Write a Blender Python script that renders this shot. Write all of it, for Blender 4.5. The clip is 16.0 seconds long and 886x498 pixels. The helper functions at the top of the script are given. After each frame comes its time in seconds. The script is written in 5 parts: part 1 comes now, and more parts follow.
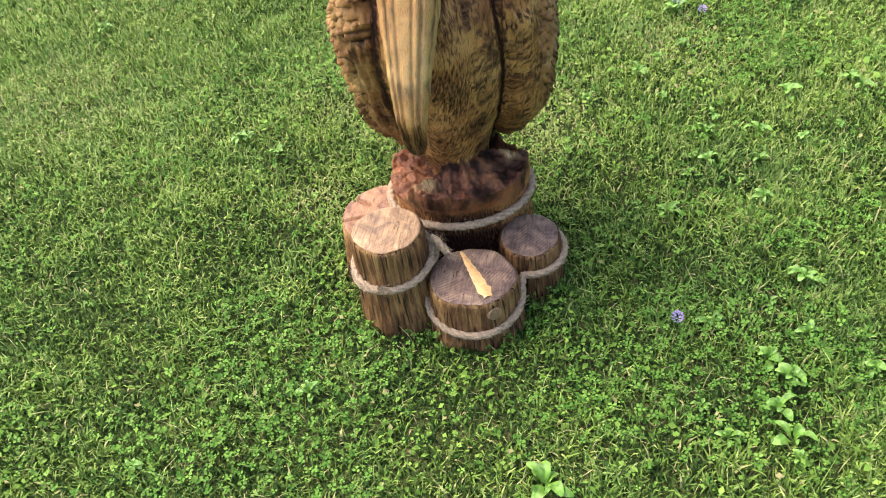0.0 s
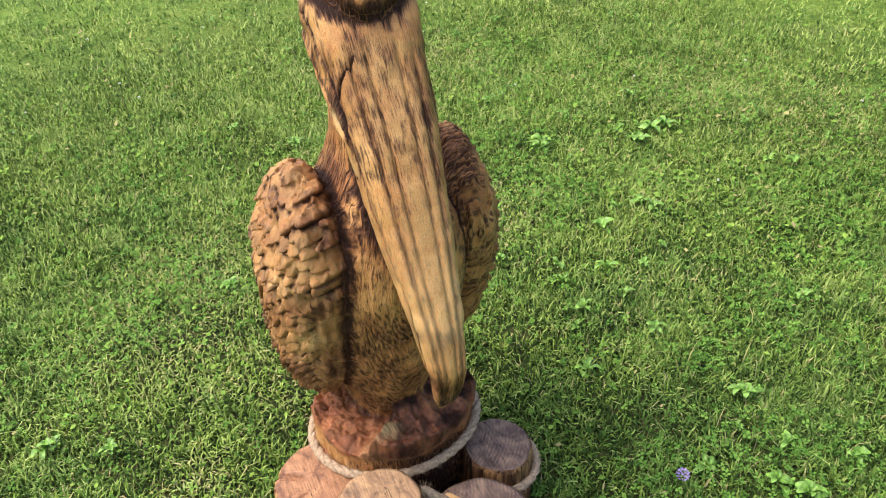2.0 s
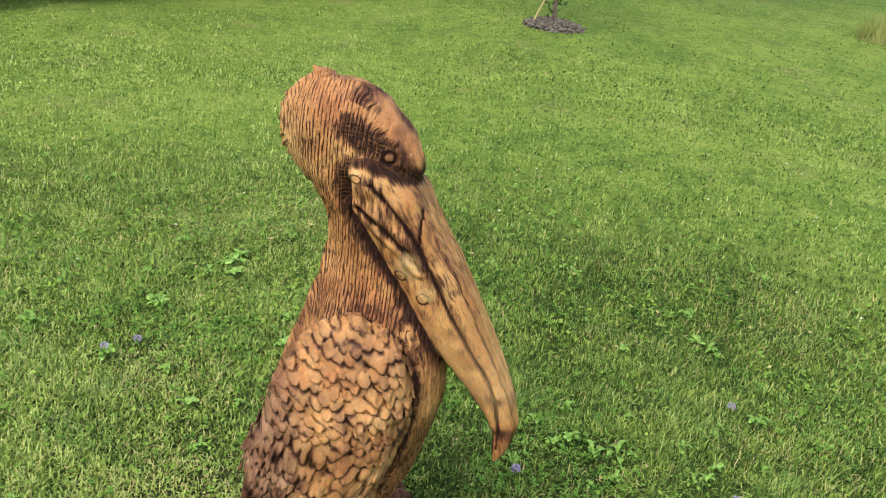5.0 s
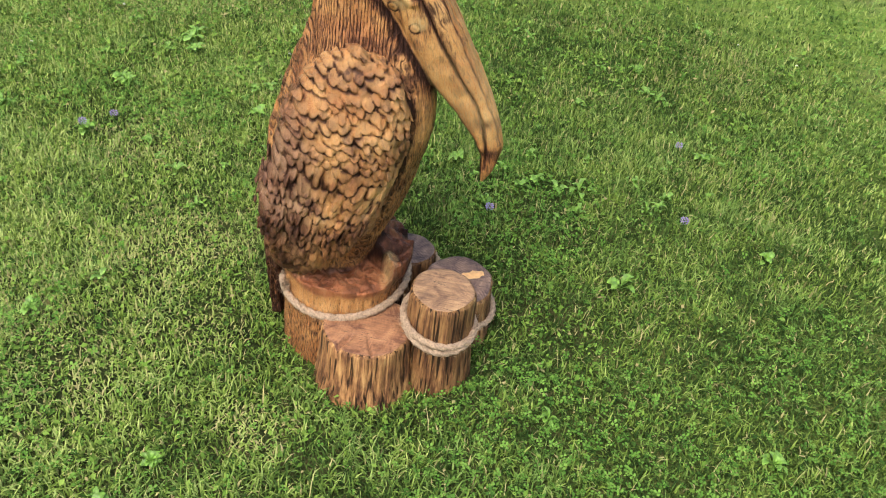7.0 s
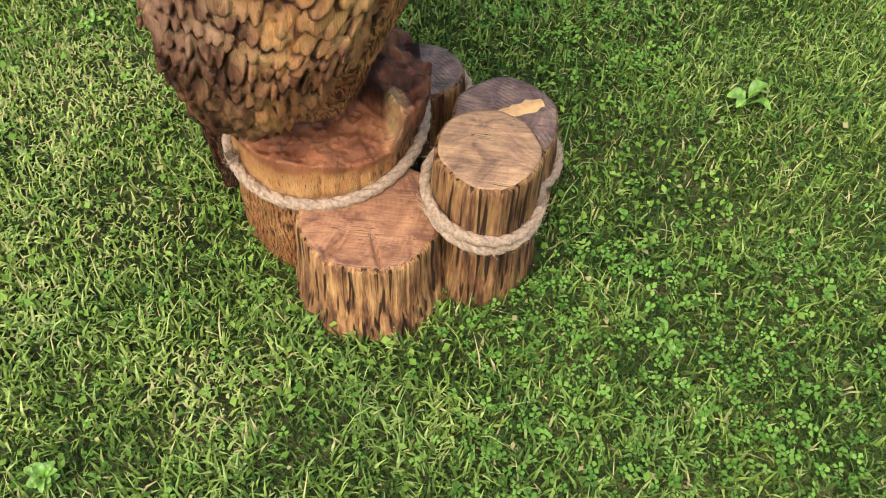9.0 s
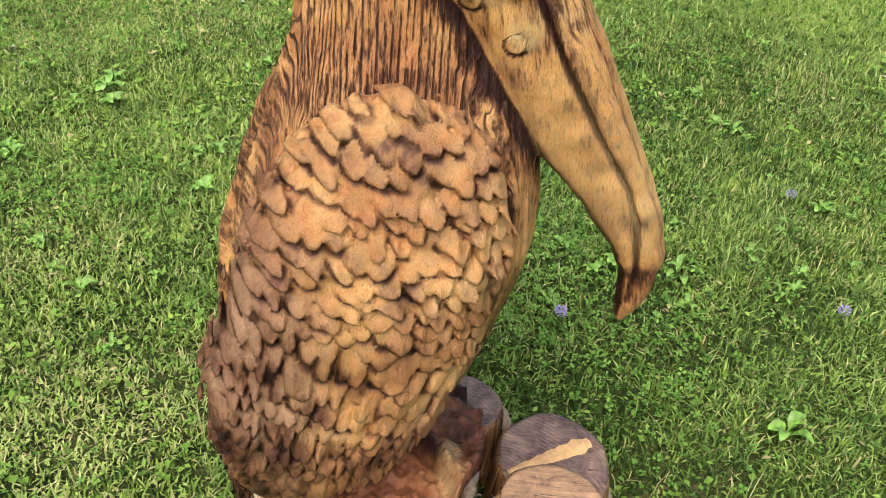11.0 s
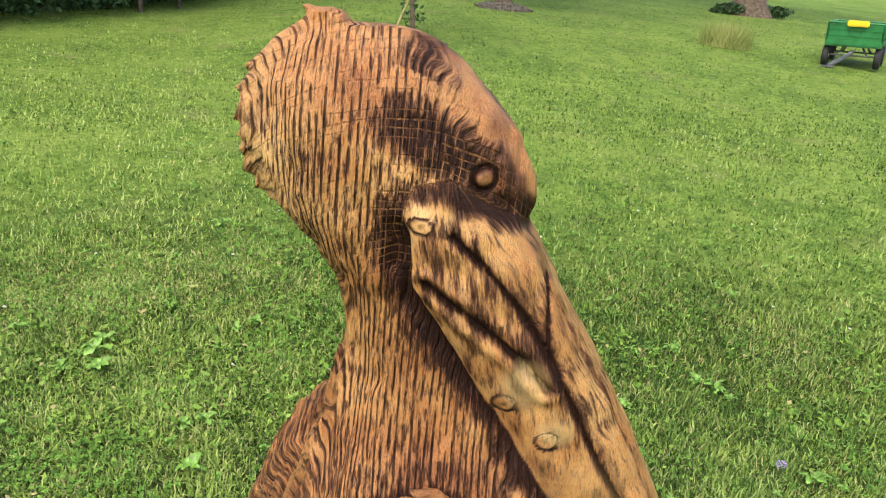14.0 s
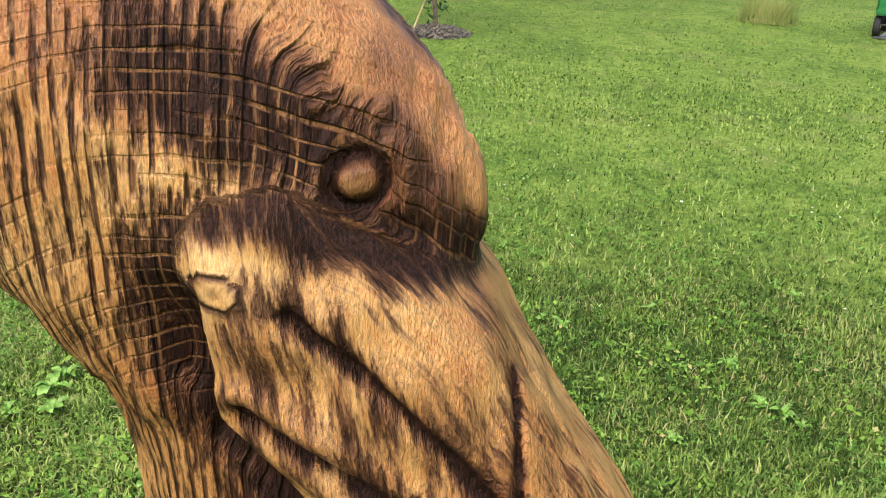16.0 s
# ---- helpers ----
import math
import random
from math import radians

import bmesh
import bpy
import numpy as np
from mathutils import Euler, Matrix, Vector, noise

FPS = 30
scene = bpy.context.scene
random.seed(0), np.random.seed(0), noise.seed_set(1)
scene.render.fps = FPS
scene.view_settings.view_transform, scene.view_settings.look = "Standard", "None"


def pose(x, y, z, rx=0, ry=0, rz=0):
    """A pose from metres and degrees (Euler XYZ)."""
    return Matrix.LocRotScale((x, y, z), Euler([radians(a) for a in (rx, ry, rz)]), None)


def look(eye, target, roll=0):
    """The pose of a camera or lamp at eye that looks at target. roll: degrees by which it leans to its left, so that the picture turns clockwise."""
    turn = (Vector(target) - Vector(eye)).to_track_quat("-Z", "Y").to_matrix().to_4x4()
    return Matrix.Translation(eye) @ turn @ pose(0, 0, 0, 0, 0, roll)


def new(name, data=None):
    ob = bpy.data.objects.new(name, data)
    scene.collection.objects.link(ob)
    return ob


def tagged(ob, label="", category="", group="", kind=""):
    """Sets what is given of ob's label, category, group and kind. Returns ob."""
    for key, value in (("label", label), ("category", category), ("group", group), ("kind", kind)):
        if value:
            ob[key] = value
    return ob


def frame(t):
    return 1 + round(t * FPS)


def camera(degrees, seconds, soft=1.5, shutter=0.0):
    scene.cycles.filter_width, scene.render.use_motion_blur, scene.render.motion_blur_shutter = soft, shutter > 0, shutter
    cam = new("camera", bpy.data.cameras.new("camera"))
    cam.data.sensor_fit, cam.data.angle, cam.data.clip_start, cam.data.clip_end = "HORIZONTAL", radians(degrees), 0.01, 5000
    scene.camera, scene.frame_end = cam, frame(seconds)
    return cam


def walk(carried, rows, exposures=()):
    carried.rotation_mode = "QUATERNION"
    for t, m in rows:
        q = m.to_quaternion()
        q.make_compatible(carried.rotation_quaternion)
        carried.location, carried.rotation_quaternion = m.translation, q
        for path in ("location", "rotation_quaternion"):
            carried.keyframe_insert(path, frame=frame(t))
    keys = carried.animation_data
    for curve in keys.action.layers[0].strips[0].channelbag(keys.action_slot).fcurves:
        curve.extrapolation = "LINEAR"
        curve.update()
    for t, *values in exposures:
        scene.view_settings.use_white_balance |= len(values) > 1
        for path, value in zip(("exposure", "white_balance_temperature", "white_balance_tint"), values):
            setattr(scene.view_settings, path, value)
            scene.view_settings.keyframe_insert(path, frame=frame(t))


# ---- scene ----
cam = camera(58.4, 16.0, 1.1)
# the lawn slopes gently: LAWN turns lawn coordinates (z off the turf, carving at the origin) into the level world
LAWN = pose(0, 0, 0, 5.85, -4.6, 0)
PATH = [
    (0, (0.3663, -1.6015, 1.5689), (0.0013, -0.2291, 0.1605), -9.05),
    (0.5, (0.1846, -1.5001, 1.5276), (-0.0634, -0.0971, 0.1239), -10.71),
    (1, (0.0684, -1.4256, 1.5197), (0.0623, 0.0288, 0.1468), -6.62),
    (1.5, (-0.1758, -1.3228, 1.5657), (0.1124, 0.1465, 0.2398), -4.06),
    (2, (-0.3699, -1.1893, 1.5784), (0.2389, 0.2980, 0.3879), -1.61),
    (2.5, (-0.5185, -0.9879, 1.6214), (0.4305, 0.4584, 0.6176), 0.36),
    (3, (-0.7859, -0.8545, 1.6620), (0.5090, 0.4288, 0.8395), 1.68),
    (3.5, (-1.0330, -0.7542, 1.6641), (0.4487, 0.3091, 0.8433), 3.21),
    (4, (-1.1153, -0.6122, 1.6301), (0.4860, 0.2197, 0.7677), 4.45),
    (4.5, (-1.2637, -0.5123, 1.6680), (0.4483, 0.0804, 0.8207), 7.36),
    (5, (-1.4824, -0.3880, 1.6582), (0.3139, -0.0407, 0.8503), 7.46),
    (5.2, (-1.5594, -0.3677, 1.6541), (0.2263, -0.1043, 0.7928), 7.23),
    (5.7, (-1.7321, -0.3031, 1.6548), (0.0493, -0.1987, 0.7517), 7.44),
    (6.25, (-1.8216, -0.2960, 1.6571), (-0.0959, -0.2287, 0.6483), 7.96),
    (6.8, (-1.7875, -0.3154, 1.6239), (-0.1558, -0.2243, 0.4709), 8.14),
    (7.3, (-1.6333, -0.3210, 1.5309), (-0.1137, -0.2237, 0.2342), 7.45),
    (7.5, (-1.5712, -0.3097, 1.4896), (-0.0822, -0.2266, 0.1570), 7.42),
    (8, (-1.3283, -0.3054, 1.3448), (0.0083, -0.2336, -0.1413), 5.67),
    (8.2, (-1.2549, -0.2996, 1.2924), (0.0023, -0.2388, -0.2618), 5.39),
    (8.6, (-1.1080, -0.2717, 1.2003), (0.0643, -0.2179, -0.4193), 4.49),
    (9, (-1.0178, -0.2127, 1.1451), (0.1692, -0.1587, -0.4636), 4.04),
    (9.5, (-0.9597, -0.1250, 1.1190), (0.3341, -0.0673, -0.4050), 3.99),
    (9.9, (-0.9370, -0.0675, 1.1251), (0.4674, -0.0105, -0.2978), 4.27),
    (10.3, (-0.9175, -0.0425, 1.1485), (0.5841, 0.0045, -0.1718), 4.75),
    (10.5, (-0.9067, -0.0421, 1.1670), (0.6415, 0.0001, -0.0984), 5.00),
    (11, (-0.8767, -0.0386, 1.2010), (0.7588, -0.0238, 0.0500), 5.70),
    (11.5, (-0.8600, -0.0319, 1.2362), (0.8562, -0.0446, 0.2094), 6.39),
    (12, (-0.8444, -0.0113, 1.2693), (0.9305, -0.0361, 0.3479), 6.60),
    (12.3, (-0.8332, 0.0046, 1.2898), (0.9587, -0.0301, 0.4021), 6.81),
    (12.5, (-0.8345, 0.0055, 1.3007), (0.9737, -0.0216, 0.4464), 6.61),
    (13, (-0.8238, 0.0197, 1.3305), (1.0222, 0.0013, 0.5613), 6.38),
    (13.5, (-0.8114, 0.0275, 1.3629), (1.0530, 0.0140, 0.6390), 6.17),
    (14, (-0.8035, 0.0529, 1.3857), (1.0696, 0.0377, 0.6848), 6.12),
    (14.5, (-0.7598, 0.0777, 1.3814), (1.1138, 0.0499, 0.6824), 6.04),
    (15, (-0.6569, 0.0427, 1.3586), (1.2194, 0.0139, 0.6669), 5.68),
    (15.5, (-0.4911, -0.0096, 1.3098), (1.3775, -0.0174, 0.5969), 4.73),
    (16, (-0.3926, -0.0387, 1.2830), (1.4716, 0.0444, 0.5634), 3.15),
]
walk(cam, [(t, LAWN @ look(eye, target, roll)) for t, eye, target, roll in PATH],
     [(0, 1.62), (1, 1.54), (2, 1.35), (3.5, 1.08), (5, 1.02), (7.5, 0.98), (8.2, 1.0), (10.5, 1.15), (12, 1.13), (14.5, 1.12), (16, 1.12)])

# ---- light: bright overcast, soft sun from the carving's right-hand side ----
SUN_DIR = Vector((-0.55, 0.15, 0.82)).normalized()
world = bpy.data.worlds.new("overcast_sky")
scene.world = world
world.use_nodes = True
wn = world.node_tree.nodes
sky = wn.new("ShaderNodeTexSky")
sky.sky_type = "NISHITA"
sky.sun_disc = False
sky.sun_elevation = math.asin(SUN_DIR.z)
sky.sun_rotation = math.atan2(SUN_DIR.x, SUN_DIR.y)
sky.air_density, sky.dust_density, sky.ozone_density = 1.0, 4.0, 0.6
wn["Background"].inputs["Strength"].default_value = 0.15
world.node_tree.links.new(sky.outputs["Color"], wn["Background"].inputs["Color"])
sun = new("sun", bpy.data.lights.new("sun", "SUN"))
sun.data.energy, sun.data.angle, sun.data.color = 1.0, radians(55), (1.0, 0.95, 0.87)
sun.matrix_world = look(SUN_DIR * 40, (0, 0, 0))


# ---- small helpers ----
def vnoise(p, scale, seed=0):
    """Smooth value noise in 0..1 for an array of points."""
    q = np.asarray(p, np.float32) * np.float32(scale)
    i = np.floor(q).astype(np.int64)
    f = q - i
    f = f * f * (3 - 2 * f)
    out = np.zeros(len(q), np.float32)
    for dx in (0, 1):
        for dy in (0, 1):
            for dz in (0, 1):
                n = ((i[:, 0] + dx) * 374761393 + (i[:, 1] + dy) * 668265263 + (i[:, 2] + dz) * 1274126177 + seed * 974634777) & 0xFFFFFFFF
                n = ((n ^ (n >> 13)) * 1103515245) & 0xFFFFFFFF
                n = ((n ^ (n >> 16)) * 69069) & 0xFFFFFFFF
                v = ((n >> 8) & 0xFFFF).astype(np.float32) / 65535
                out += v * np.where(dx, f[:, 0], 1 - f[:, 0]) * np.where(dy, f[:, 1], 1 - f[:, 1]) * np.where(dz, f[:, 2], 1 - f[:, 2])
    return out


def vnoise2(x, y, scale, seed=0):
    return vnoise(np.stack([x, y, np.zeros_like(x)], 1), scale, seed)


def mesh_np(name, verts, faces, mats=(), smooth=True, mat_index=None, attrs=None):
    """A mesh from arrays; faces all with the same number of corners."""
    verts, faces = np.asarray(verts, np.float32), np.asarray(faces, np.int32)
    me = bpy.data.meshes.new(name)
    k = faces.shape[1]
    me.vertices.add(len(verts))
    me.vertices.foreach_set("co", verts.ravel())
    me.loops.add(faces.size)
    me.loops.foreach_set("vertex_index", faces.ravel())
    me.polygons.add(len(faces))
    me.polygons.foreach_set("loop_start", np.arange(0, faces.size, k, dtype=np.int32))
    me.polygons.foreach_set("loop_total", np.full(len(faces), k, np.int32))
    me.polygons.foreach_set("use_smooth", np.full(len(faces), smooth))
    for m in mats:
        me.materials.append(m)
    if mat_index is not None:
        me.polygons.foreach_set("material_index", np.asarray(mat_index, np.int32))
    for key, vals in (attrs or {}).items():
        me.attributes.new(key, "FLOAT", "POINT").data.foreach_set("value", np.asarray(vals, np.float32))
    me.update(calc_edges=True)
    me.validate()
    return me


def bm_mesh(name, bm, mat, smooth=False):
    me = bpy.data.meshes.new(name)
    bm.to_mesh(me)
    bm.free()
    if mat:
        me.materials.append(mat)
    for p in me.polygons:
        p.use_smooth = smooth
    return me


def part(name, bm, mat, parent, label="", smooth=False):
    ob = new(name, bm_mesh(name, bm, mat, smooth))
    ob.parent = parent
    if label:
        tagged(ob, label)
    return ob


def blend(a, b, v):
    s = np.clip((v - a) / (b - a), 0, 1)
    return s * s * (3 - 2 * s)


def turf_height(x, y):
    """The lawn off its own plane: small bumps, a shallow dip at the carving, a slow rise down the garden."""
    r, ang = np.hypot(x, y), np.degrees(np.arctan2(y, x))
    near = np.clip(1.6 - r / 40, 0, 1)
    small = ((vnoise2(x, y, 1.1, 5) - 0.5) * 0.024 + (vnoise2(x, y, 4.5, 6) - 0.5) * 0.010) * near
    rise = (0.037 * np.clip(r - 2.2, 0, 12) + 0.016 * np.clip(r - 14.2, 0, 60)) * (1 - blend(6, 21, ang)) * blend(-120, -70, ang)
    return small + rise - 0.098 * np.exp(-(r / 0.55) ** 2)


def turf_at(x, y):
    return float(turf_height(np.array([float(x)]), np.array([float(y)]))[0])


def at(x, y, z=0.0, turn=0.0):
    """A pose standing on the lawn."""
    return LAWN @ pose(x, y, z + turf_at(x, y), 0, 0, turn)


def upright(x, y, z=0.0, turn=0.0):
    """A pose on the lawn that stands plumb."""
    return Matrix.Translation(LAWN @ Vector((x, y, z + turf_at(x, y)))) @ pose(0, 0, 0, 0, 0, turn)


def box(bm, x0, y0, z0, x1, y1, z1, bevel=0.0):
    r = bmesh.ops.create_cube(bm, size=1, matrix=Matrix.LocRotScale(((x0 + x1) / 2, (y0 + y1) / 2, (z0 + z1) / 2), None, (x1 - x0, y1 - y0, z1 - z0)))
    if bevel:
        edges = {e for v in r["verts"] for e in v.link_edges}
        bmesh.ops.bevel(bm, geom=list(edges), offset=bevel, segments=2, affect="EDGES", clamp_overlap=True)


def rod(bm, a, b, r0, r1=None, seg=8):
    a, b = Vector(a), Vector(b)
    q = (b - a).to_track_quat("Z", "Y")
    bmesh.ops.create_cone(bm, cap_ends=True, segments=seg, radius1=r0, radius2=r0 if r1 is None else r1, depth=(b - a).length,
                          matrix=Matrix.LocRotScale((a + b) / 2, q, None))


# ---- materials ----
class Nodes:
    """A short way to wire a node material."""

    def __init__(self, name):
        self.mat = bpy.data.materials.new(name)
        self.mat.use_nodes = True
        self.tree = self.mat.node_tree
        self.bsdf = self.tree.nodes["Principled BSDF"]

    def add(self, kind, **sets):
        n = self.tree.nodes.new("ShaderNode" + kind)
        for key, v in sets.items():
            if key in n.inputs.keys():
                if hasattr(v, "is_linked"):
                    self.tree.links.new(v, n.inputs[key])
                else:
                    n.inputs[key].default_value = v
            else:
                setattr(n, key, v)
        return n

    def link(self, a, b):
        self.tree.links.new(a, b)

    def coord(self, scale=(1, 1, 1), turn=(0, 0, 0)):
        c = self.add("TexCoord")
        m = self.add("Mapping", Vector=c.outputs["Object"], Scale=scale)
        m.inputs["Rotation"].default_value = [radians(a) for a in turn]
        return m.outputs["Vector"]

    def noise(self, vec, scale, detail=3.0, rough=0.55, distort=0.0):
        return self.add("TexNoise", Vector=vec, Scale=scale, Detail=detail, Roughness=rough, Distortion=distort).outputs["Fac"]

    def ramp(self, fac, *stops):
        r = self.add("ValToRGB", Fac=fac)
        e = r.color_ramp.elements
        while len(e) < len(stops):
            e.new(0.5)
        for el, (p, c) in zip(e, stops):
            el.position, el.color = p, (*c, 1) if len(c) == 3 else c
        return r.outputs["Color"]

    def span(self, fac, a, b, lo=0.0, hi=1.0):
        m = self.add("MapRange", Value=fac)
        for key, v in (("From Min", a), ("From Max", b), ("To Min", lo), ("To Max", hi)):
            m.inputs[key].default_value = v
        return m.outputs["Result"]

    def mix(self, fac, a, b, blend="MIX"):
        m = self.add("Mix", data_type="RGBA", blend_type=blend)
        for sock, v in ((m.inputs[0], fac), (m.inputs[6], a), (m.inputs[7], b)):
            if hasattr(v, "is_linked"):
                self.link(v, sock)
            else:
                sock.default_value = v if not isinstance(v, tuple) else (*v[:3], 1)
        return m.outputs[2]

    def math(self, op, a, b=0.0):
        m = self.add("Math", operation=op)
        for sock, v in zip(m.inputs, (a, b)):
            if hasattr(v, "is_linked"):
                self.link(v, sock)
            else:
                sock.default_value = v
        return m.outputs[0]

    def attr(self, name):
        return self.add("Attribute", attribute_name=name).outputs["Fac"]

    def bump(self, height, strength, distance):
        b = self.add("Bump", Height=height, Strength=strength, Distance=distance)
        self.link(b.outputs["Normal"], self.bsdf.inputs["Normal"])

    def out(self, color=None, rough=None, metal=0.0, spec=None):
        for key, v in (("Base Color", color), ("Roughness", rough), ("Metallic", metal), ("Specular IOR Level", spec)):
            if v is None:
                continue
            if hasattr(v, "is_linked"):
                self.link(v, self.bsdf.inputs[key])
            else:
                self.bsdf.inputs[key].default_value = (*v, 1) if isinstance(v, tuple) else v
        return self.mat


def carved_wood():
    n = Nodes("torched_carved_wood")
    burn_shade, red, pale, grey = n.attr("burn_shade"), n.attr("ruddy"), n.attr("pale"), n.attr("grey")
    scale, beak, net = n.attr("scales"), n.attr("calm"), n.attr("net")
    around, ring = n.attr("around"), n.attr("ring")
    tall = n.add("SeparateXYZ", Vector=n.coord()).outputs["Z"]

    def run(squeeze, x=around, y=tall):
        return n.add("CombineXYZ", X=x, Y=n.math("MULTIPLY", y, squeeze)).outputs["Vector"]

    def kerfs(place, pitch, wander, low, high):
        # evenly pitched tool marks that wander a little
        phase = n.math("ADD", n.math("MULTIPLY", place, 2 * math.pi / pitch), n.math("MULTIPLY", wander, 9.0))
        return n.span(n.math("SINE", phase), low, high)

    dash = n.noise(run(0.17), 270, 3, 0.65)
    wander = n.noise(run(0.10), 32, 2, 0.55)
    gate = n.noise(run(0.30), 110, 2, 0.6)
    turn = n.noise(run(1.0, n.math("MULTIPLY", around, 0.25), ring), 42, 3, 0.6)
    patch = n.noise(n.coord((1, 1, 0.55)), 52, 3, 0.65)
    fine = n.noise(n.coord((1, 1, 0.09)), 620, 3, 0.6)
    speck = n.noise(n.coord((1, 1, 0.6)), 480, 2, 0.6)
    blot = n.noise(n.coord(), 10, 4, 0.6)
    streak = n.mix(scale, dash, patch)
    # bare wood: honey to orange brown
    tone = n.math("ADD", n.math("MULTIPLY", streak, 0.36), n.math("ADD", n.math("MULTIPLY", blot, 0.36), n.math("MULTIPLY", fine, 0.28)))
    base = n.ramp(tone, (0.37, (0.31, 0.108, 0.036)), (0.45, (0.49, 0.226, 0.072)), (0.53, (0.64, 0.355, 0.128)), (0.64, (0.81, 0.535, 0.248)))
    rust = n.ramp(tone, (0.36, (0.13, 0.034, 0.019)), (0.48, (0.31, 0.100, 0.044)), (0.64, (0.54, 0.225, 0.100)))
    base = n.mix(n.span(red, 0, 1, 0, 0.85), base, rust)
    base = n.mix(n.math("MULTIPLY", grey, 0.75), base, n.ramp(tone, (0.37, (0.10, 0.066, 0.048)), (0.5, (0.27, 0.180, 0.120)), (0.65, (0.46, 0.335, 0.225))))
    # scorch along the grain and painted shade under wing scales: first brown, then black
    swing = n.mix(scale, n.span(beak, 0, 1, 2.1, 1.5), (1.0, 1.0, 1.0))
    edge = n.math("ADD", burn_shade, n.math("MULTIPLY", n.math("SUBTRACT", streak, 0.5), swing))
    edge = n.math("ADD", edge, n.math("MULTIPLY", n.math("SUBTRACT", fine, 0.5), 0.6))
    tan = n.mix(scale, n.span(edge, 0.34, 0.66), n.span(edge, 0.32, 0.84))
    char = n.mix(scale, n.span(edge, 0.64, 0.98), n.span(edge, 0.74, 1.15))
    # upright kerfs on neck and head, and the net of cross cuts on the head
    bald = n.math("MULTIPLY", n.span(scale, 0, 0.6, 1.0, 0.0), n.span(beak, 0, 0.5, 1.0, 0.0))
    lines = n.math("MULTIPLY", kerfs(around, 0.0078, wander, 0.35, 0.90), n.span(n.math("ADD", gate, n.math("MULTIPLY", burn_shade, 0.40)), 0.57, 0.70))
    lines = n.math("MULTIPLY", lines, n.math("MULTIPLY", bald, n.attr("kerf")))
    cross = n.math("MULTIPLY", kerfs(ring, 0.0085, turn, 0.72, 0.95), net)
    cross = n.math("MULTIPLY", cross, n.span(turn, 0.40, 0.54))
    dark = n.span(n.math("ADD", burn_shade, n.math("MULTIPLY", n.math("SUBTRACT", dash, 0.5), 0.8)), 0.55, 0.78)
    thin = n.math("MULTIPLY", kerfs(around, 0.0080, wander, -0.85, -0.98), net)
    bare = n.math("MULTIPLY", n.math("MAXIMUM", cross, thin), n.math("MULTIPLY", dark, n.span(gate, 0.40, 0.56)))
    tan = n.math("MAXIMUM", tan, n.math("MAXIMUM", lines, n.math("MULTIPLY", cross, 0.42)))
    char = n.math("MAXIMUM", char, n.math("MULTIPLY", lines, n.span(n.math("ADD", dash, n.math("MULTIPLY", burn_shade, 0.35)), 0.56, 0.76, 0.10, 0.9)))
    brown = n.ramp(fine, (0.36, (0.046, 0.015, 0.010)), (0.64, (0.165, 0.057, 0.026)))
    soot = n.ramp(fine, (0.36, (0.010, 0.0048, 0.0040)), (0.64, (0.040, 0.0165, 0.0110)))
    col = n.mix(n.math("MULTIPLY", tan, 0.88), base, brown)
    col = n.mix(char, col, soot)
    col = n.mix(n.math("MULTIPLY", bare, 0.85), col, n.ramp(blot, (0.4, (0.15, 0.062, 0.024)), (0.6, (0.38, 0.185, 0.070))))
    col = n.mix(n.math("MULTIPLY", n.span(speck, 0.55, 0.66, 0, 0.55), n.span(patch, 0.40, 0.58)), col, n.mix(0.65, col, (0.035, 0.015, 0.010)))
    col = n.mix(n.math("MULTIPLY", pale, n.span(dash, 0.30, 0.55)), col, (0.80, 0.56, 0.26))
    height = n.math("ADD", n.math("MULTIPLY", n.math("SUBTRACT", 1.0, char), 0.45), n.math("MULTIPLY", fine, 0.45))
    height = n.math("SUBTRACT", height, n.math("ADD", n.math("MULTIPLY", n.math("MULTIPLY", cross, n.span(dark, 0, 1, 0.25, 1.0)), 0.5), n.math("MULTIPLY", lines, 0.5)))
    height = n.math("ADD", height, n.math("ADD", n.math("MULTIPLY", speck, 0.22), n.math("MULTIPLY", n.math("MULTIPLY", patch, scale), 0.8)))
    n.bump(height, 1.0, 0.005)
    return n.out(col, n.span(n.math("ADD", char, n.math("MULTIPLY", blot, 0.3)), 0, 1.2, 0.36, 0.62), spec=n.span(char, 0, 1, 0.30, 0.12))


def log_side(light=1.0):
    n = Nodes("debarked_log_side")
    streak = n.noise(n.coord((1, 1, 0.07)), 95, 3, 0.62, 0.2)
    fine = n.noise(n.coord((1, 1, 0.04)), 300, 3, 0.6)
    gap = n.noise(n.coord((1, 1, 0.035)), 120, 1, 0.5, 0.1)
    blot = n.noise(n.coord((1, 1, 0.5)), 16, 4, 0.65)
    f = n.math("ADD", n.math("MULTIPLY", streak, 0.55), n.math("MULTIPLY", blot, 0.45))
    L = light
    col = n.ramp(f, (0.35, (0.055 * L, 0.024 * L, 0.013 * L)), (0.45, (0.21 * L, 0.097 * L, 0.043 * L)), (0.54, (0.42 * L, 0.215 * L, 0.085 * L)), (0.65, (0.62 * L, 0.37 * L, 0.15 * L)))
    col = n.mix(n.span(fine, 0.5, 0.68, 0, 0.6), col, n.mix(0.75, col, (0.02, 0.01, 0.006)))
    col = n.mix(n.span(gap, 0.60, 0.66, 0, 0.9), col, (0.014, 0.008, 0.005))
    n.bump(n.math("SUBTRACT", n.math("ADD", streak, n.math("MULTIPLY", fine, 0.5)), n.span(gap, 0.58, 0.66)), 0.8, 0.006)
    return n.out(col, 0.62, spec=0.25)


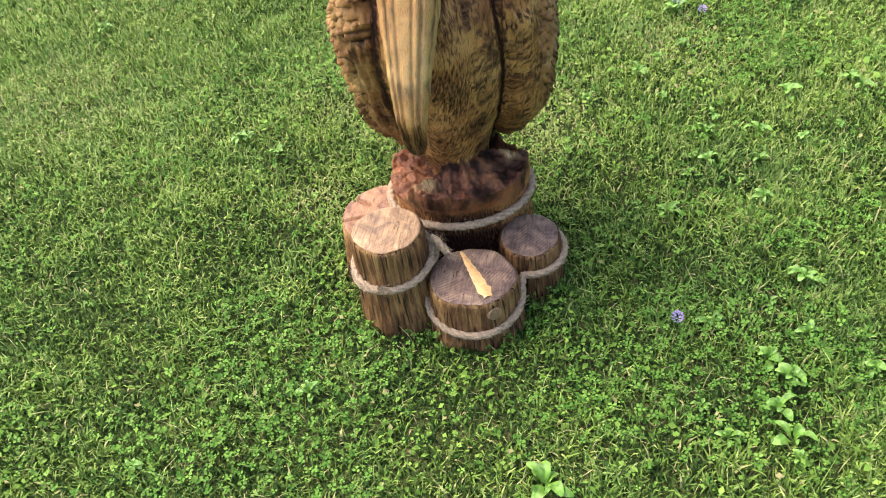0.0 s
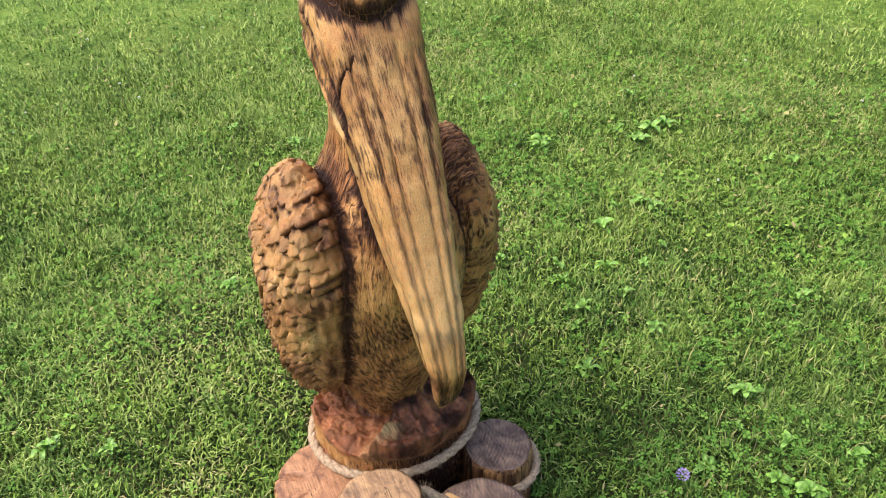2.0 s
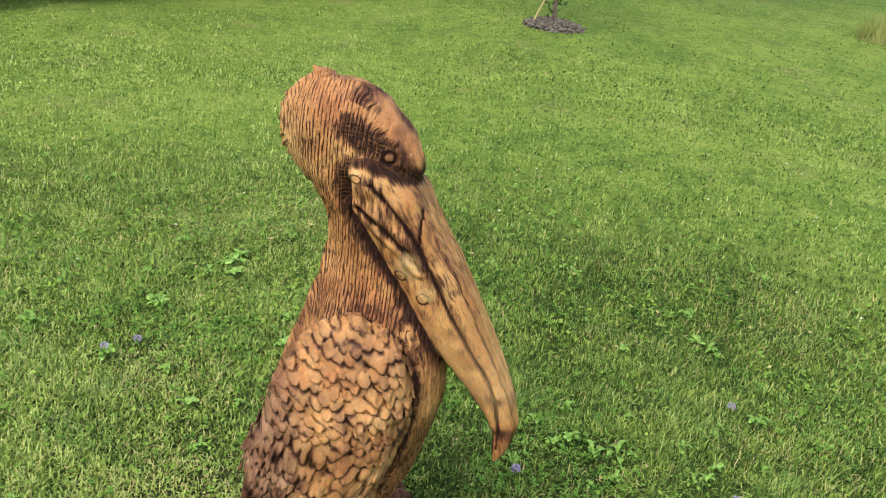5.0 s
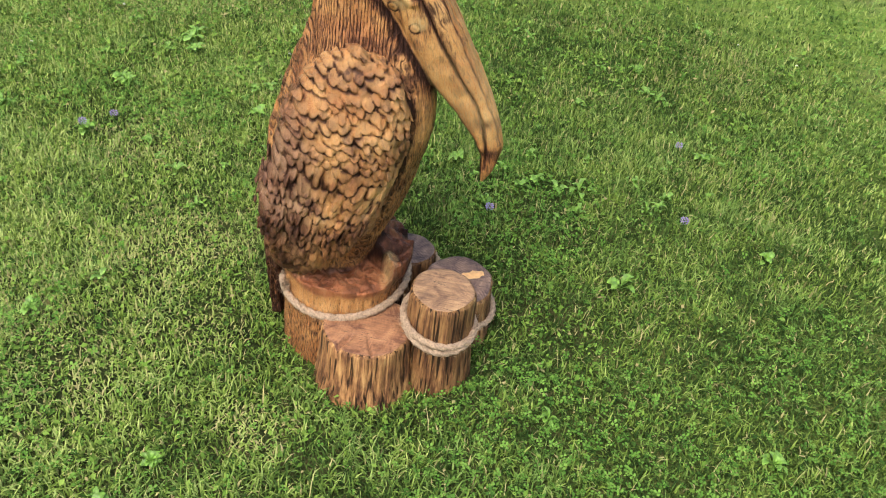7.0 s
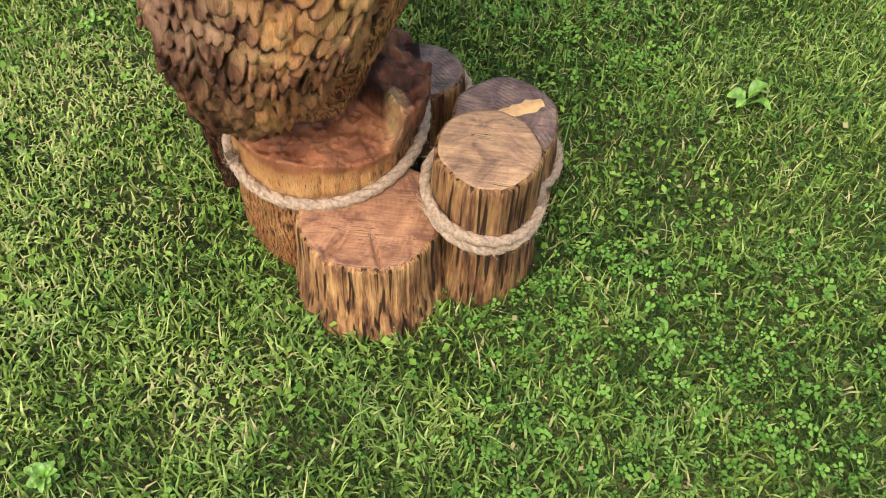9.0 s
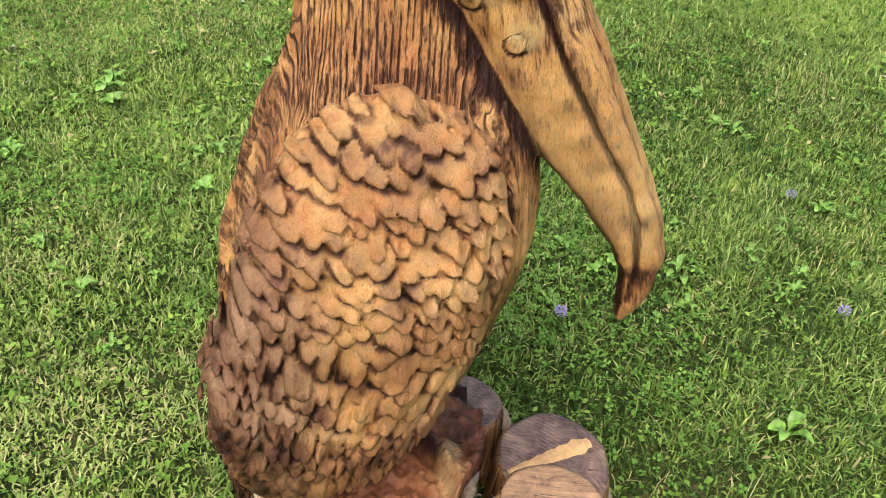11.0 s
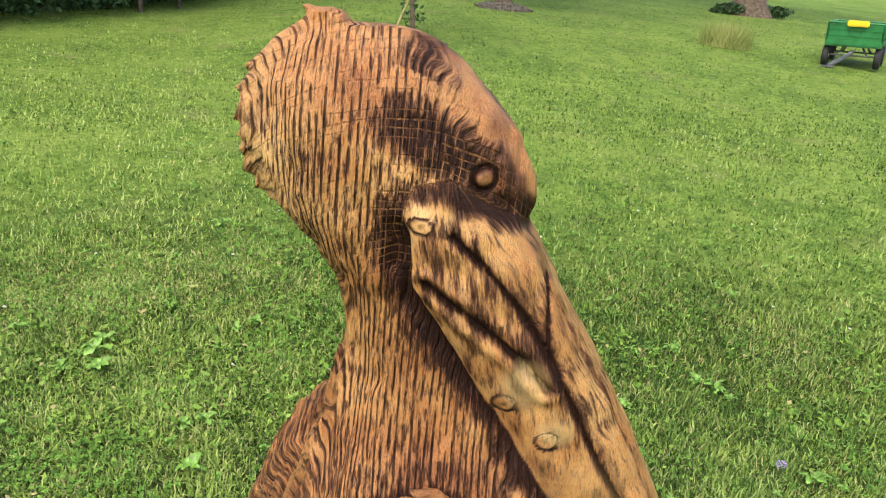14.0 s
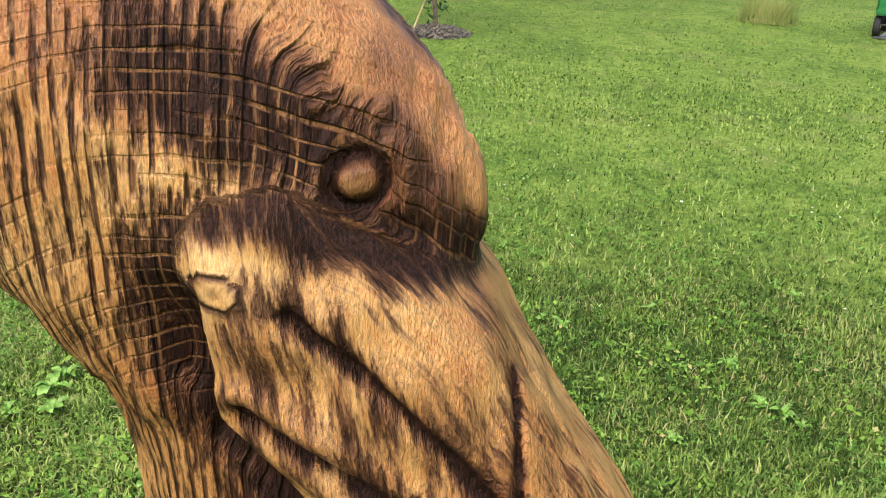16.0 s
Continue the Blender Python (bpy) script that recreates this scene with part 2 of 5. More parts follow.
def log_top(c0, c1, c2, arc=0.16, turn=0):
    n = Nodes("sawn_log_end")
    shift = n.add("Mapping", Vector=n.coord((1, 1, 0.2), (0, 0, turn)))
    shift.inputs["Location"].default_value = (0.21, 0.08, 0)
    wob = n.noise(n.coord(), 26, 3, 0.6)
    saw = n.add("TexWave", wave_type="RINGS", rings_direction="Z", Vector=shift.outputs["Vector"], Scale=38, Distortion=2.2, Detail=3.0)
    saw.inputs["Detail Scale"].default_value = 1.2
    ray = n.noise(n.coord((1.0, 0.07, 1), (0, 0, turn + 35)), 190, 3, 0.6, 0.5)
    blot = n.noise(n.coord(), 17, 5, 0.68, 0.9)
    gate = n.span(wob, 0.42, 0.62)
    f = n.math("ADD", n.math("MULTIPLY", blot, 0.62), n.math("MULTIPLY", n.math("MULTIPLY", saw.outputs["Fac"], gate), 0.6 * arc))
    f = n.math("ADD", f, n.math("MULTIPLY", ray, 0.22))
    col = n.ramp(f, (0.34, c0), (0.46, c1), (0.60, c2))
    fine = n.noise(n.coord(), 300, 2)
    col = n.mix(n.span(fine, 0.55, 0.75, 0, 0.4), col, c0)
    check = n.noise(n.coord((1.0, 0.05, 1), (0, 0, turn + 75)), 60, 2, 0.6, 0.8)
    split = n.span(n.math("ABSOLUTE", n.math("SUBTRACT", check, 0.5)), 0.012, 0.003)
    col = n.mix(n.math("MULTIPLY", split, n.span(blot, 0.5, 0.58)), col, (0.02, 0.010, 0.007))
    n.bump(n.math("SUBTRACT", n.math("ADD", ray, blot), split), 0.5, 0.003)
    return n.out(col, 0.5, spec=0.35)


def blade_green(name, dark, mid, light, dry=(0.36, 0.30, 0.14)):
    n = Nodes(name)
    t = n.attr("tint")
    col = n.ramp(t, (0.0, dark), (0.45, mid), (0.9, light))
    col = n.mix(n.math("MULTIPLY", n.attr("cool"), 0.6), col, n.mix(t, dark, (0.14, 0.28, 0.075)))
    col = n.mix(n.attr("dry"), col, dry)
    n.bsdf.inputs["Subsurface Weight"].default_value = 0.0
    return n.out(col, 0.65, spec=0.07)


def turf():
    n = Nodes("turf_ground")
    big = n.noise(n.coord(), 0.55, 4, 0.6)
    mid = n.noise(n.coord(), 4.5, 4, 0.65)
    clump = n.noise(n.coord(), 17, 3, 0.65)
    fine = n.noise(n.coord(), 60, 3, 0.7)
    f = n.math("ADD", n.math("MULTIPLY", big, 0.22), n.math("MULTIPLY", mid, 0.24))
    f = n.math("ADD", f, n.math("ADD", n.math("MULTIPLY", clump, 0.28), n.math("MULTIPLY", fine, 0.26)))
    col = n.ramp(f, (0.38, (0.040, 0.085, 0.014)), (0.46, (0.110, 0.190, 0.028)), (0.53, (0.185, 0.275, 0.045)), (0.64, (0.31, 0.36, 0.095)))
    brown = n.noise(n.coord(), 1.6, 4, 0.65)
    col = n.mix(n.span(brown, 0.56, 0.70, 0, 0.45), col, (0.22, 0.20, 0.085))
    # near thatch is coloured extra dark: the shade between blades is painted in
    shaded_thatch = n.ramp(f, (0.40, (0.012, 0.018, 0.005)), (0.5, (0.040, 0.055, 0.013)), (0.62, (0.115, 0.105, 0.040)))
    col = n.mix(n.attr("sward"), shaded_thatch, col)
    n.bump(n.math("ADD", fine, n.math("ADD", mid, clump)), 0.9, 0.03)
    return n.out(col, 0.85, spec=0.15)


def plain(name, color, rough=0.5, metal=0.0, vary=0.25, scale=20.0, bump=0.0):
    n = Nodes(name)
    f = n.noise(n.coord(), scale, 4, 0.6)
    lo = tuple(c * (1 - vary) for c in color)
    hi = tuple(min(1.0, c * (1 + vary)) for c in color)
    col = n.ramp(f, (0.35, lo), (0.65, hi))
    if bump:
        n.bump(f, bump, 0.01)
    return n.out(col, n.span(f, 0.3, 0.7, max(0.05, rough - 0.08), min(1, rough + 0.08)), metal)


M_CARVE = carved_wood()
M_SIDE, M_SIDE_PALE = log_side(0.72), log_side(1.0)
M_TOP_TAN = log_top((0.15, 0.085, 0.052), (0.36, 0.215, 0.115), (0.58, 0.365, 0.185), 0.06, 20)
M_TOP_GREY = log_top((0.075, 0.046, 0.038), (0.20, 0.128, 0.095), (0.37, 0.245, 0.165), 0.16, 60)
M_TOP_PINK = log_top((0.15, 0.065, 0.036), (0.35, 0.170, 0.085), (0.52, 0.285, 0.140), 0.06, 110)
M_FRESH = plain("fresh_split_wood", (0.66, 0.39, 0.16), 0.55, 0, 0.2, 60)
M_ROPE = plain("jute_rope", (0.37, 0.265, 0.175), 0.9, 0, 0.3, 160, 0.5)
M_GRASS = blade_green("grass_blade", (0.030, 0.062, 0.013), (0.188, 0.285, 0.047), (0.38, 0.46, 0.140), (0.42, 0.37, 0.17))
M_CLOVER = blade_green("clover_leaf", (0.034, 0.085, 0.014), (0.085, 0.195, 0.028), (0.17, 0.31, 0.055))
M_WEED = plain("broad_weed_leaf", (0.16, 0.31, 0.042), 0.5, 0, 0.4, 30)
M_SMALL = blade_green("low_weed_leaf", (0.030, 0.070, 0.012), (0.115, 0.215, 0.030), (0.22, 0.34, 0.060))
M_TURF = turf()
M_PURPLE = plain("purple_petals", (0.27, 0.20, 0.40), 0.6, 0, 0.3, 200)
M_WHITE = plain("white_clover_petals", (0.62, 0.63, 0.54), 0.7, 0, 0.15, 200)
M_BARK = plain("tree_bark", (0.115, 0.085, 0.06), 0.9, 0, 0.5, 14, 0.8)
M_LEAF = blade_green("shrub_leaf", (0.012, 0.028, 0.012), (0.035, 0.075, 0.028), (0.10, 0.17, 0.075))
M_MULCH = plain("bark_mulch", (0.12, 0.105, 0.085), 0.95, 0, 0.7, 30, 0.8)
M_GREEN = plain("green_painted_steel", (0.012, 0.16, 0.035), 0.42, 0, 0.2, 8)
M_YELLOW = plain("yellow_plastic", (0.80, 0.55, 0.01), 0.45, 0, 0.08, 8)
M_RUBBER = plain("black_rubber", (0.018, 0.018, 0.02), 0.8, 0, 0.3, 40)
M_STEEL = plain("grey_steel", (0.16, 0.16, 0.165), 0.5, 0.6, 0.25, 20)
M_RIM = plain("pale_wheel_rim", (0.42, 0.40, 0.34), 0.5, 0, 0.2, 20)
M_STRAW = plain("dry_straw", (0.36, 0.29, 0.13), 0.8, 0, 0.3, 30)


# ---- the ground: one sheet to the horizon ----
def ground():
    rings = np.concatenate([[0], np.geomspace(0.12, 1500, 150)])
    na = 144
    a = np.linspace(0, 2 * np.pi, na, endpoint=False)
    X, Y = np.outer(rings, np.cos(a)).ravel(), np.outer(rings, np.sin(a)).ravel()
    Z = turf_height(X, Y)
    far = np.clip((np.hypot(X, Y) - 70) / 200, 0, 1)
    # past the lawn the slope runs out and the land lies level
    tilt = LAWN.to_3x3().inverted() @ Vector((0, 0, 1))
    Z = Z - far * (tilt.x * X + tilt.y * Y) / tilt.z * np.clip(1 - 70 / np.maximum(np.hypot(X, Y), 70), 0, 1)
    i, j = np.meshgrid(np.arange(len(rings) - 1), np.arange(na), indexing="ij")
    k = (j + 1) % na
    F = np.stack([i * na + j, i * na + na + j, i * na + na + k, i * na + k], -1).reshape(-1, 4)[na:]
    X[:na], Y[:na] = 0.02 * np.cos(a), 0.02 * np.sin(a)
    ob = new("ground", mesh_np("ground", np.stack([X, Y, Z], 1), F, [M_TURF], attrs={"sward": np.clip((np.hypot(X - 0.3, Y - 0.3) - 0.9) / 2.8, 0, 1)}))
    ob.matrix_world = LAWN
    tagged(ob, "sloping mown green lawn with clover and weeds", "lawn", kind="structure")


ground()


# ---- the carving: a solid carved out of distance fields ----
XC = -0.003


def dense(rows, col, ts, soft=5):
    rows = np.array(rows)
    v = np.interp(ts, rows[:, 0], rows[:, col])
    k = np.hanning(2 * soft + 3)[1:-1]
    return np.convolve(np.pad(v, soft, mode="edge"), k / k.sum(), "valid")


class Loft:
    """A solid swept along an axis t, between two edges e0 and e1, with a half width."""

    def __init__(self, rows, power, soft=5):
        rows = sorted(rows)
        self.ts = np.linspace(rows[0][0], rows[-1][0], 240)
        self.e0, self.e1, self.hw = (dense(rows, c, self.ts, soft) for c in (1, 2, 3))
        self.power = power

    def __call__(self, t, e, w):
        a, b, h = (np.interp(t, self.ts, v) for v in (self.e0, self.e1, self.hw))
        re, c = np.maximum((b - a) / 2, 0.004), (a + b) / 2
        n = self.power
        r = (np.abs((e - c) / re) ** n + np.abs(w / np.maximum(h, 0.004)) ** n) ** (1 / n)
        d = (r - 1) * np.minimum(re, h)
        return np.maximum(d, np.maximum(self.ts[0] - t, t - self.ts[-1]))


def smin(a, b, k):
    h = np.clip(0.5 + 0.5 * (b - a) / k, 0, 1)
    return b * (1 - h) + a * h - k * h * (1 - h)


# head, neck and torso by height: front y, back y, half width
BODY = Loft([
    (0.17, 0.02, 0.240, 0.08), (0.24, -0.015, 0.246, 0.09), (0.30, -0.042, 0.250, 0.105), (0.36, -0.068, 0.252, 0.125), (0.42, -0.092, 0.254, 0.14),
    (0.49, -0.112, 0.256, 0.155), (0.575, -0.134, 0.25, 0.165), (0.64, -0.146, 0.24, 0.163), (0.715, -0.142, 0.218, 0.148), (0.78, -0.128, 0.195, 0.118),
    (0.84, -0.108, 0.176, 0.085), (0.88, -0.095, 0.166, 0.069), (0.93, -0.08, 0.155, 0.062), (0.972, -0.068, 0.147, 0.061), (1.013, -0.055, 0.148, 0.064),
    (1.045, -0.046, 0.156, 0.069), (1.072, -0.04, 0.170, 0.073), (1.099, -0.036, 0.198, 0.077), (1.13, -0.034, 0.226, 0.079), (1.152, -0.042, 0.242, 0.081),
    (1.172, -0.042, 0.250, 0.082), (1.20, -0.03, 0.256, 0.082), (1.225, -0.016, 0.256, 0.079), (1.255, 0.012, 0.250, 0.072), (1.285, 0.042, 0.232, 0.056),
    (1.302, 0.066, 0.210, 0.038), (1.312, 0.10, 0.17, 0.014)], 2.25, 3)
# beak: along its own axis, top edge, lower edge, half width
AXIS, BACK, ROOT = np.array((-0.45, -0.893)), np.array((0.893, -0.45)), np.array((-0.03, 1.14))
BEAK_ROWS = [(-0.100, 0.0195, 0.098, 0.083), (-0.075, 0.0195, 0.108, 0.086)]
for ty, tz, deep, half in ((0.010, 1.176, 0.100, 0.087), (-0.020, 1.150, 0.130, 0.092), (-0.054, 1.112, 0.144, 0.090), (-0.091, 1.049, 0.138, 0.083), (-0.138, 0.982, 0.13, 0.075),
                           (-0.185, 0.904, 0.13, 0.068), (-0.237, 0.811, 0.118, 0.058), (-0.278, 0.734, 0.092, 0.047), (-0.309, 0.667, 0.074, 0.038),
                           (-0.323, 0.612, 0.060, 0.031), (-0.313, 0.552, 0.042, 0.024), (-0.291, 0.509, 0.014, 0.012)):
    o = np.array((ty, tz)) - ROOT
    BEAK_ROWS.append((o @ AXIS, o @ BACK, o @ BACK + deep, half))
BEAK = Loft(BEAK_ROWS, 3.0, 3)
TAIL = Loft([(-0.06, 0.240, 0.278, 0.042), (0.08, 0.232, 0.284, 0.06), (0.20, 0.215, 0.284, 0.085), (0.34, 0.19, 0.272, 0.12), (0.46, 0.16, 0.262, 0.14)], 2.6)
WING_L, WING_M = np.array((0.0, 0.30, -0.954)), np.array((0.0, 0.954, 0.30))
WING_C, WING_X = np.array((0.166, 0.085, 0.55)), 0.015


def wing_frame(p):
    # the left-hand wing of the bird sits a little further back
    left = p[:, 0] > WING_X
    q = np.stack([np.abs(p[:, 0] - WING_X) - WING_C[0] + 0.002 * left, p[:, 1] - WING_C[1] - 0.08 * left, p[:, 2] - WING_C[2] + 0.036 * left], 1)
    return q[:, 0], q @ WING_M, q @ WING_L


def wing(p):
    w, u, v = wing_frame(p)
    half = np.interp(v, (-0.36, -0.2, 0.1, 0.36), (0.135, 0.154, 0.156, 0.098)) * np.where(u > 0, np.interp(v, (-0.2, 0.0, 0.3), (0.98, 0.93, 0.93)), 1.0)
    thick = np.interp(v, (-0.36, -0.15, 0.15, 0.36), (0.066, 0.094, 0.09, 0.06))
    w = w - np.interp(v, (-0.1, 0.15, 0.36), (0.0, -0.005, -0.03)) + (p[:, 0] > WING_X) * np.interp(v, (0.05, 0.36), (0.0, 0.035))
    r = (np.abs(u / half) ** 2.7 + np.abs((v - 0.014) / np.where(v > 0, 0.352 - 0.03 * (p[:, 0] > WING_X), 0.342)) ** 2.9 + np.abs(w / thick) ** 2.3) ** (1 / 2.5)
    return (r - 1) * 0.09


def foot_block(x, y):
    """The raised block of the feet, on the front and the left hand of the bird, with radial gouges; 0 elsewhere."""
    th = np.degrees(np.arctan2(y - 0.05, x))
    r = np.hypot(x, y - 0.05) + 0.012 * np.sin(np.radians(th) * 13 + 2 * np.sin(np.radians(th) * 5))
    sector = blend(-107, -98, th + 220 * (r - 0.05)) * (1 - blend(8, 40, th))
    return sector * (1 - 0.42 * blend(0.06, 0.17, r))


def stump_top(x, y):
    th = np.arctan2(y - 0.05, x)
    r = np.hypot(x, y - 0.05)
    gouge = 0.055 * (vnoise(np.stack([th * 2.6, r * 4, 0 * r], 1), 1.0, 18) - 0.5) + 0.030 * (vnoise(np.stack([th * 7, r * 9, 0 * r], 1), 1.0, 19) - 0.5)
    block = foot_block(x, y)
    return 0.182 - 0.05 * x + block * (0.088 + gouge * blend(0.05, 0.10, np.hypot(x, y - 0.05))) + 0.004 * np.sin(38 * x + 21 * y)


def stump(p):
    far = np.maximum(p[:, 2] - 0.29, 0.06)
    low = p[:, 2] < 0.36
    far[low] = stump_near(p[low])
    return far


def stump_near(p):
    x, y, z = p.T
    th = np.arctan2((y - 0.06) / 0.165, (x - 0.004) / 0.188)
    lump = 1 + 0.02 * np.sin(3 * th + 1) + 0.013 * np.sin(7 * th) + 0.25 * np.clip(0.08 - z, 0, 1)
    lump = lump + 0.10 * blend(0.15, 0.21, z) * np.clip(-np.sin(th), 0, 1)
    r = np.hypot((x - 0.004) / 0.188, (y - 0.06) / 0.165) / lump
    return np.maximum(np.maximum((r - 1) * 0.165, (z - stump_top(x, y)) * 0.5), -0.17 - z)


def to_line(y, z, pts):
    """The distance in the y, z plane to a line of points, and how far along it."""
    best, along = np.full(len(y), 9.0), np.zeros(len(y))
    q = np.stack([y, z], 1)
    for i, (a, b) in enumerate(zip(pts, pts[1:])):
        a, b = np.array(a), np.array(b)
        s = np.clip((q - a) @ (b - a) / ((b - a) @ (b - a)), 0, 1)
        d = np.hypot(*(q - a - s[:, None] * (b - a)).T)
        along = np.where(d < best, (i + s) / (len(pts) - 1), along)
        best = np.minimum(best, d)
    return best, along


def above_line(y, z, pts):
    """Positive above a line of points in the y, z plane."""
    pts = sorted(pts)
    return z - np.interp(y, [q[0] for q in pts], [q[1] for q in pts])


MOUTH = [(0.039, 1.132), (0.003, 1.101), (-0.036, 1.058), (-0.07, 1.012), (-0.105, 0.951), (-0.145, 0.88), (-0.198, 0.797), (-0.245, 0.73), (-0.266, 0.682), (-0.282, 0.612), (-0.284, 0.55)]
FOLD = [(0.06, 1.079), (0.007, 1.043), (-0.043, 1.005), (-0.076, 0.97)]
EYE_AT, KNOTS = (0.0145, 1.1855), ((0.070, 1.140, 0.0125), (-0.034, 0.945, 0.0125), (-0.086, 0.903, 0.0125))


def cell_random(i, j, k):
    return (np.sin(i * 12.9898 + j * 78.233 + k * 37.719) * 43758.5453) % 1


def feathers(p):
    """Gouged scales over the wings: height 0..1, the shade painted under each tip, and where they run out into strands.
    """
    w, u, v = wing_frame(p)
    s = np.sign(p[:, 0] - WING_X)
    q = np.stack([u + 7 * s, v, 0 * u], 1)
    strand = np.clip(blend(0.13, 0.30, v + 0.10 * (vnoise(q, 12, 9) - 0.5)) * 0.75 + blend(0.128, 0.16, -u), 0, 1)
    # lower down the scales grow long and narrow
    long = blend(-0.08, 0.16, v + 0.4 * np.clip(u, 0, 1))
    u2 = u * (1 + 0.85 * long) + (vnoise(q, 24, 3) - 0.5) * 0.016 + w * 0.5
    v2 = v - 0.38 * np.clip(v + 0.06, 0, 1) + (vnoise(q, 20, 4) - 0.5) * 0.018 + w * 0.15
    W, H = 0.0262, 0.0226
    high, rim = 0.25 * vnoise(q, 75, 5), np.zeros(len(p))
    i0, j0 = np.floor(u2 / W), np.floor(v2 / H)
    for di in (-1, 0, 1):
        for dj in (-1, 0, 1):
            i, j = i0 + di, j0 + dj
            r1, r2, r3, r4 = (cell_random(i, j, k + 5 * s) for k in range(4))
            cu = (i + 0.5 + 0.5 * (j % 2 - 0.5) + (r1 - 0.5) * 0.6) * W
            cv = (j + 0.5 + (r2 - 0.5) * 0.65) * H
            turn = (r3 - 0.5) * 0.9
            du, dv = u2 - cu, v2 - cv
            x, y = (du + turn * dv) / (W * (0.5 + 0.2 * r4)), (dv - turn * du) / (H * (0.66 + 0.28 * r3))
            rr = (np.abs(x) ** 2.3 + np.abs(y) ** 2.3) ** (1 / 2.3)
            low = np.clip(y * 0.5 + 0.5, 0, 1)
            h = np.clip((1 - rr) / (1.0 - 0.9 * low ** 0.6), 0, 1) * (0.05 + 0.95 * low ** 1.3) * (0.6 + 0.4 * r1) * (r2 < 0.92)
            lip_shade = np.exp(-((rr - 1.12) / 0.20) ** 2) * np.clip(y * 2.2 - 0.5, 0, 1) * (r2 < 0.92)
            rim = np.where(h > high, lip_shade, np.maximum(rim, lip_shade * np.clip(1 - 1.5 * high, 0, 1)))
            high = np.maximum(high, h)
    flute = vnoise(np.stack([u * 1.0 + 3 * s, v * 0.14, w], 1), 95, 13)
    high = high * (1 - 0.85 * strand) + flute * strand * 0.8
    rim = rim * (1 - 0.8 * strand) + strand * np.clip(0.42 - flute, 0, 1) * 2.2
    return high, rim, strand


def wing_mask(p, base, wg):
    """1 on the outer faces of the wings."""
    w, u, v = wing_frame(p)
    return np.clip((base - wg) / 0.02 + 0.4, 0, 1) * np.clip((w + np.where(p[:, 0] > WING_X, -0.048, 0.055)) / 0.03, 0, 1) * np.clip((0.355 - np.abs(v)) / 0.02, 0, 1)


def jaw_top(y):
    return np.interp(y, (-0.05, -0.02, 0.014, 0.047, 0.09), (1.153, 1.169, 1.181, 1.190, 1.187))


def solids(p):
    x, y, z = p.T
    q = np.stack([y, z], 1) - ROOT
    body = BODY(z, y, x - XC)
    # the beak's root ends in a rounded step under the eye
    beak = -smin(-BEAK(q @ AXIS, q @ BACK, x - XC), jaw_top(y) - z, 0.026)
    wg = wing(p)
    trunk = smin(body, TAIL(z, y, x - XC - 0.01), 0.03)
    return trunk, beak, wg, stump(p)


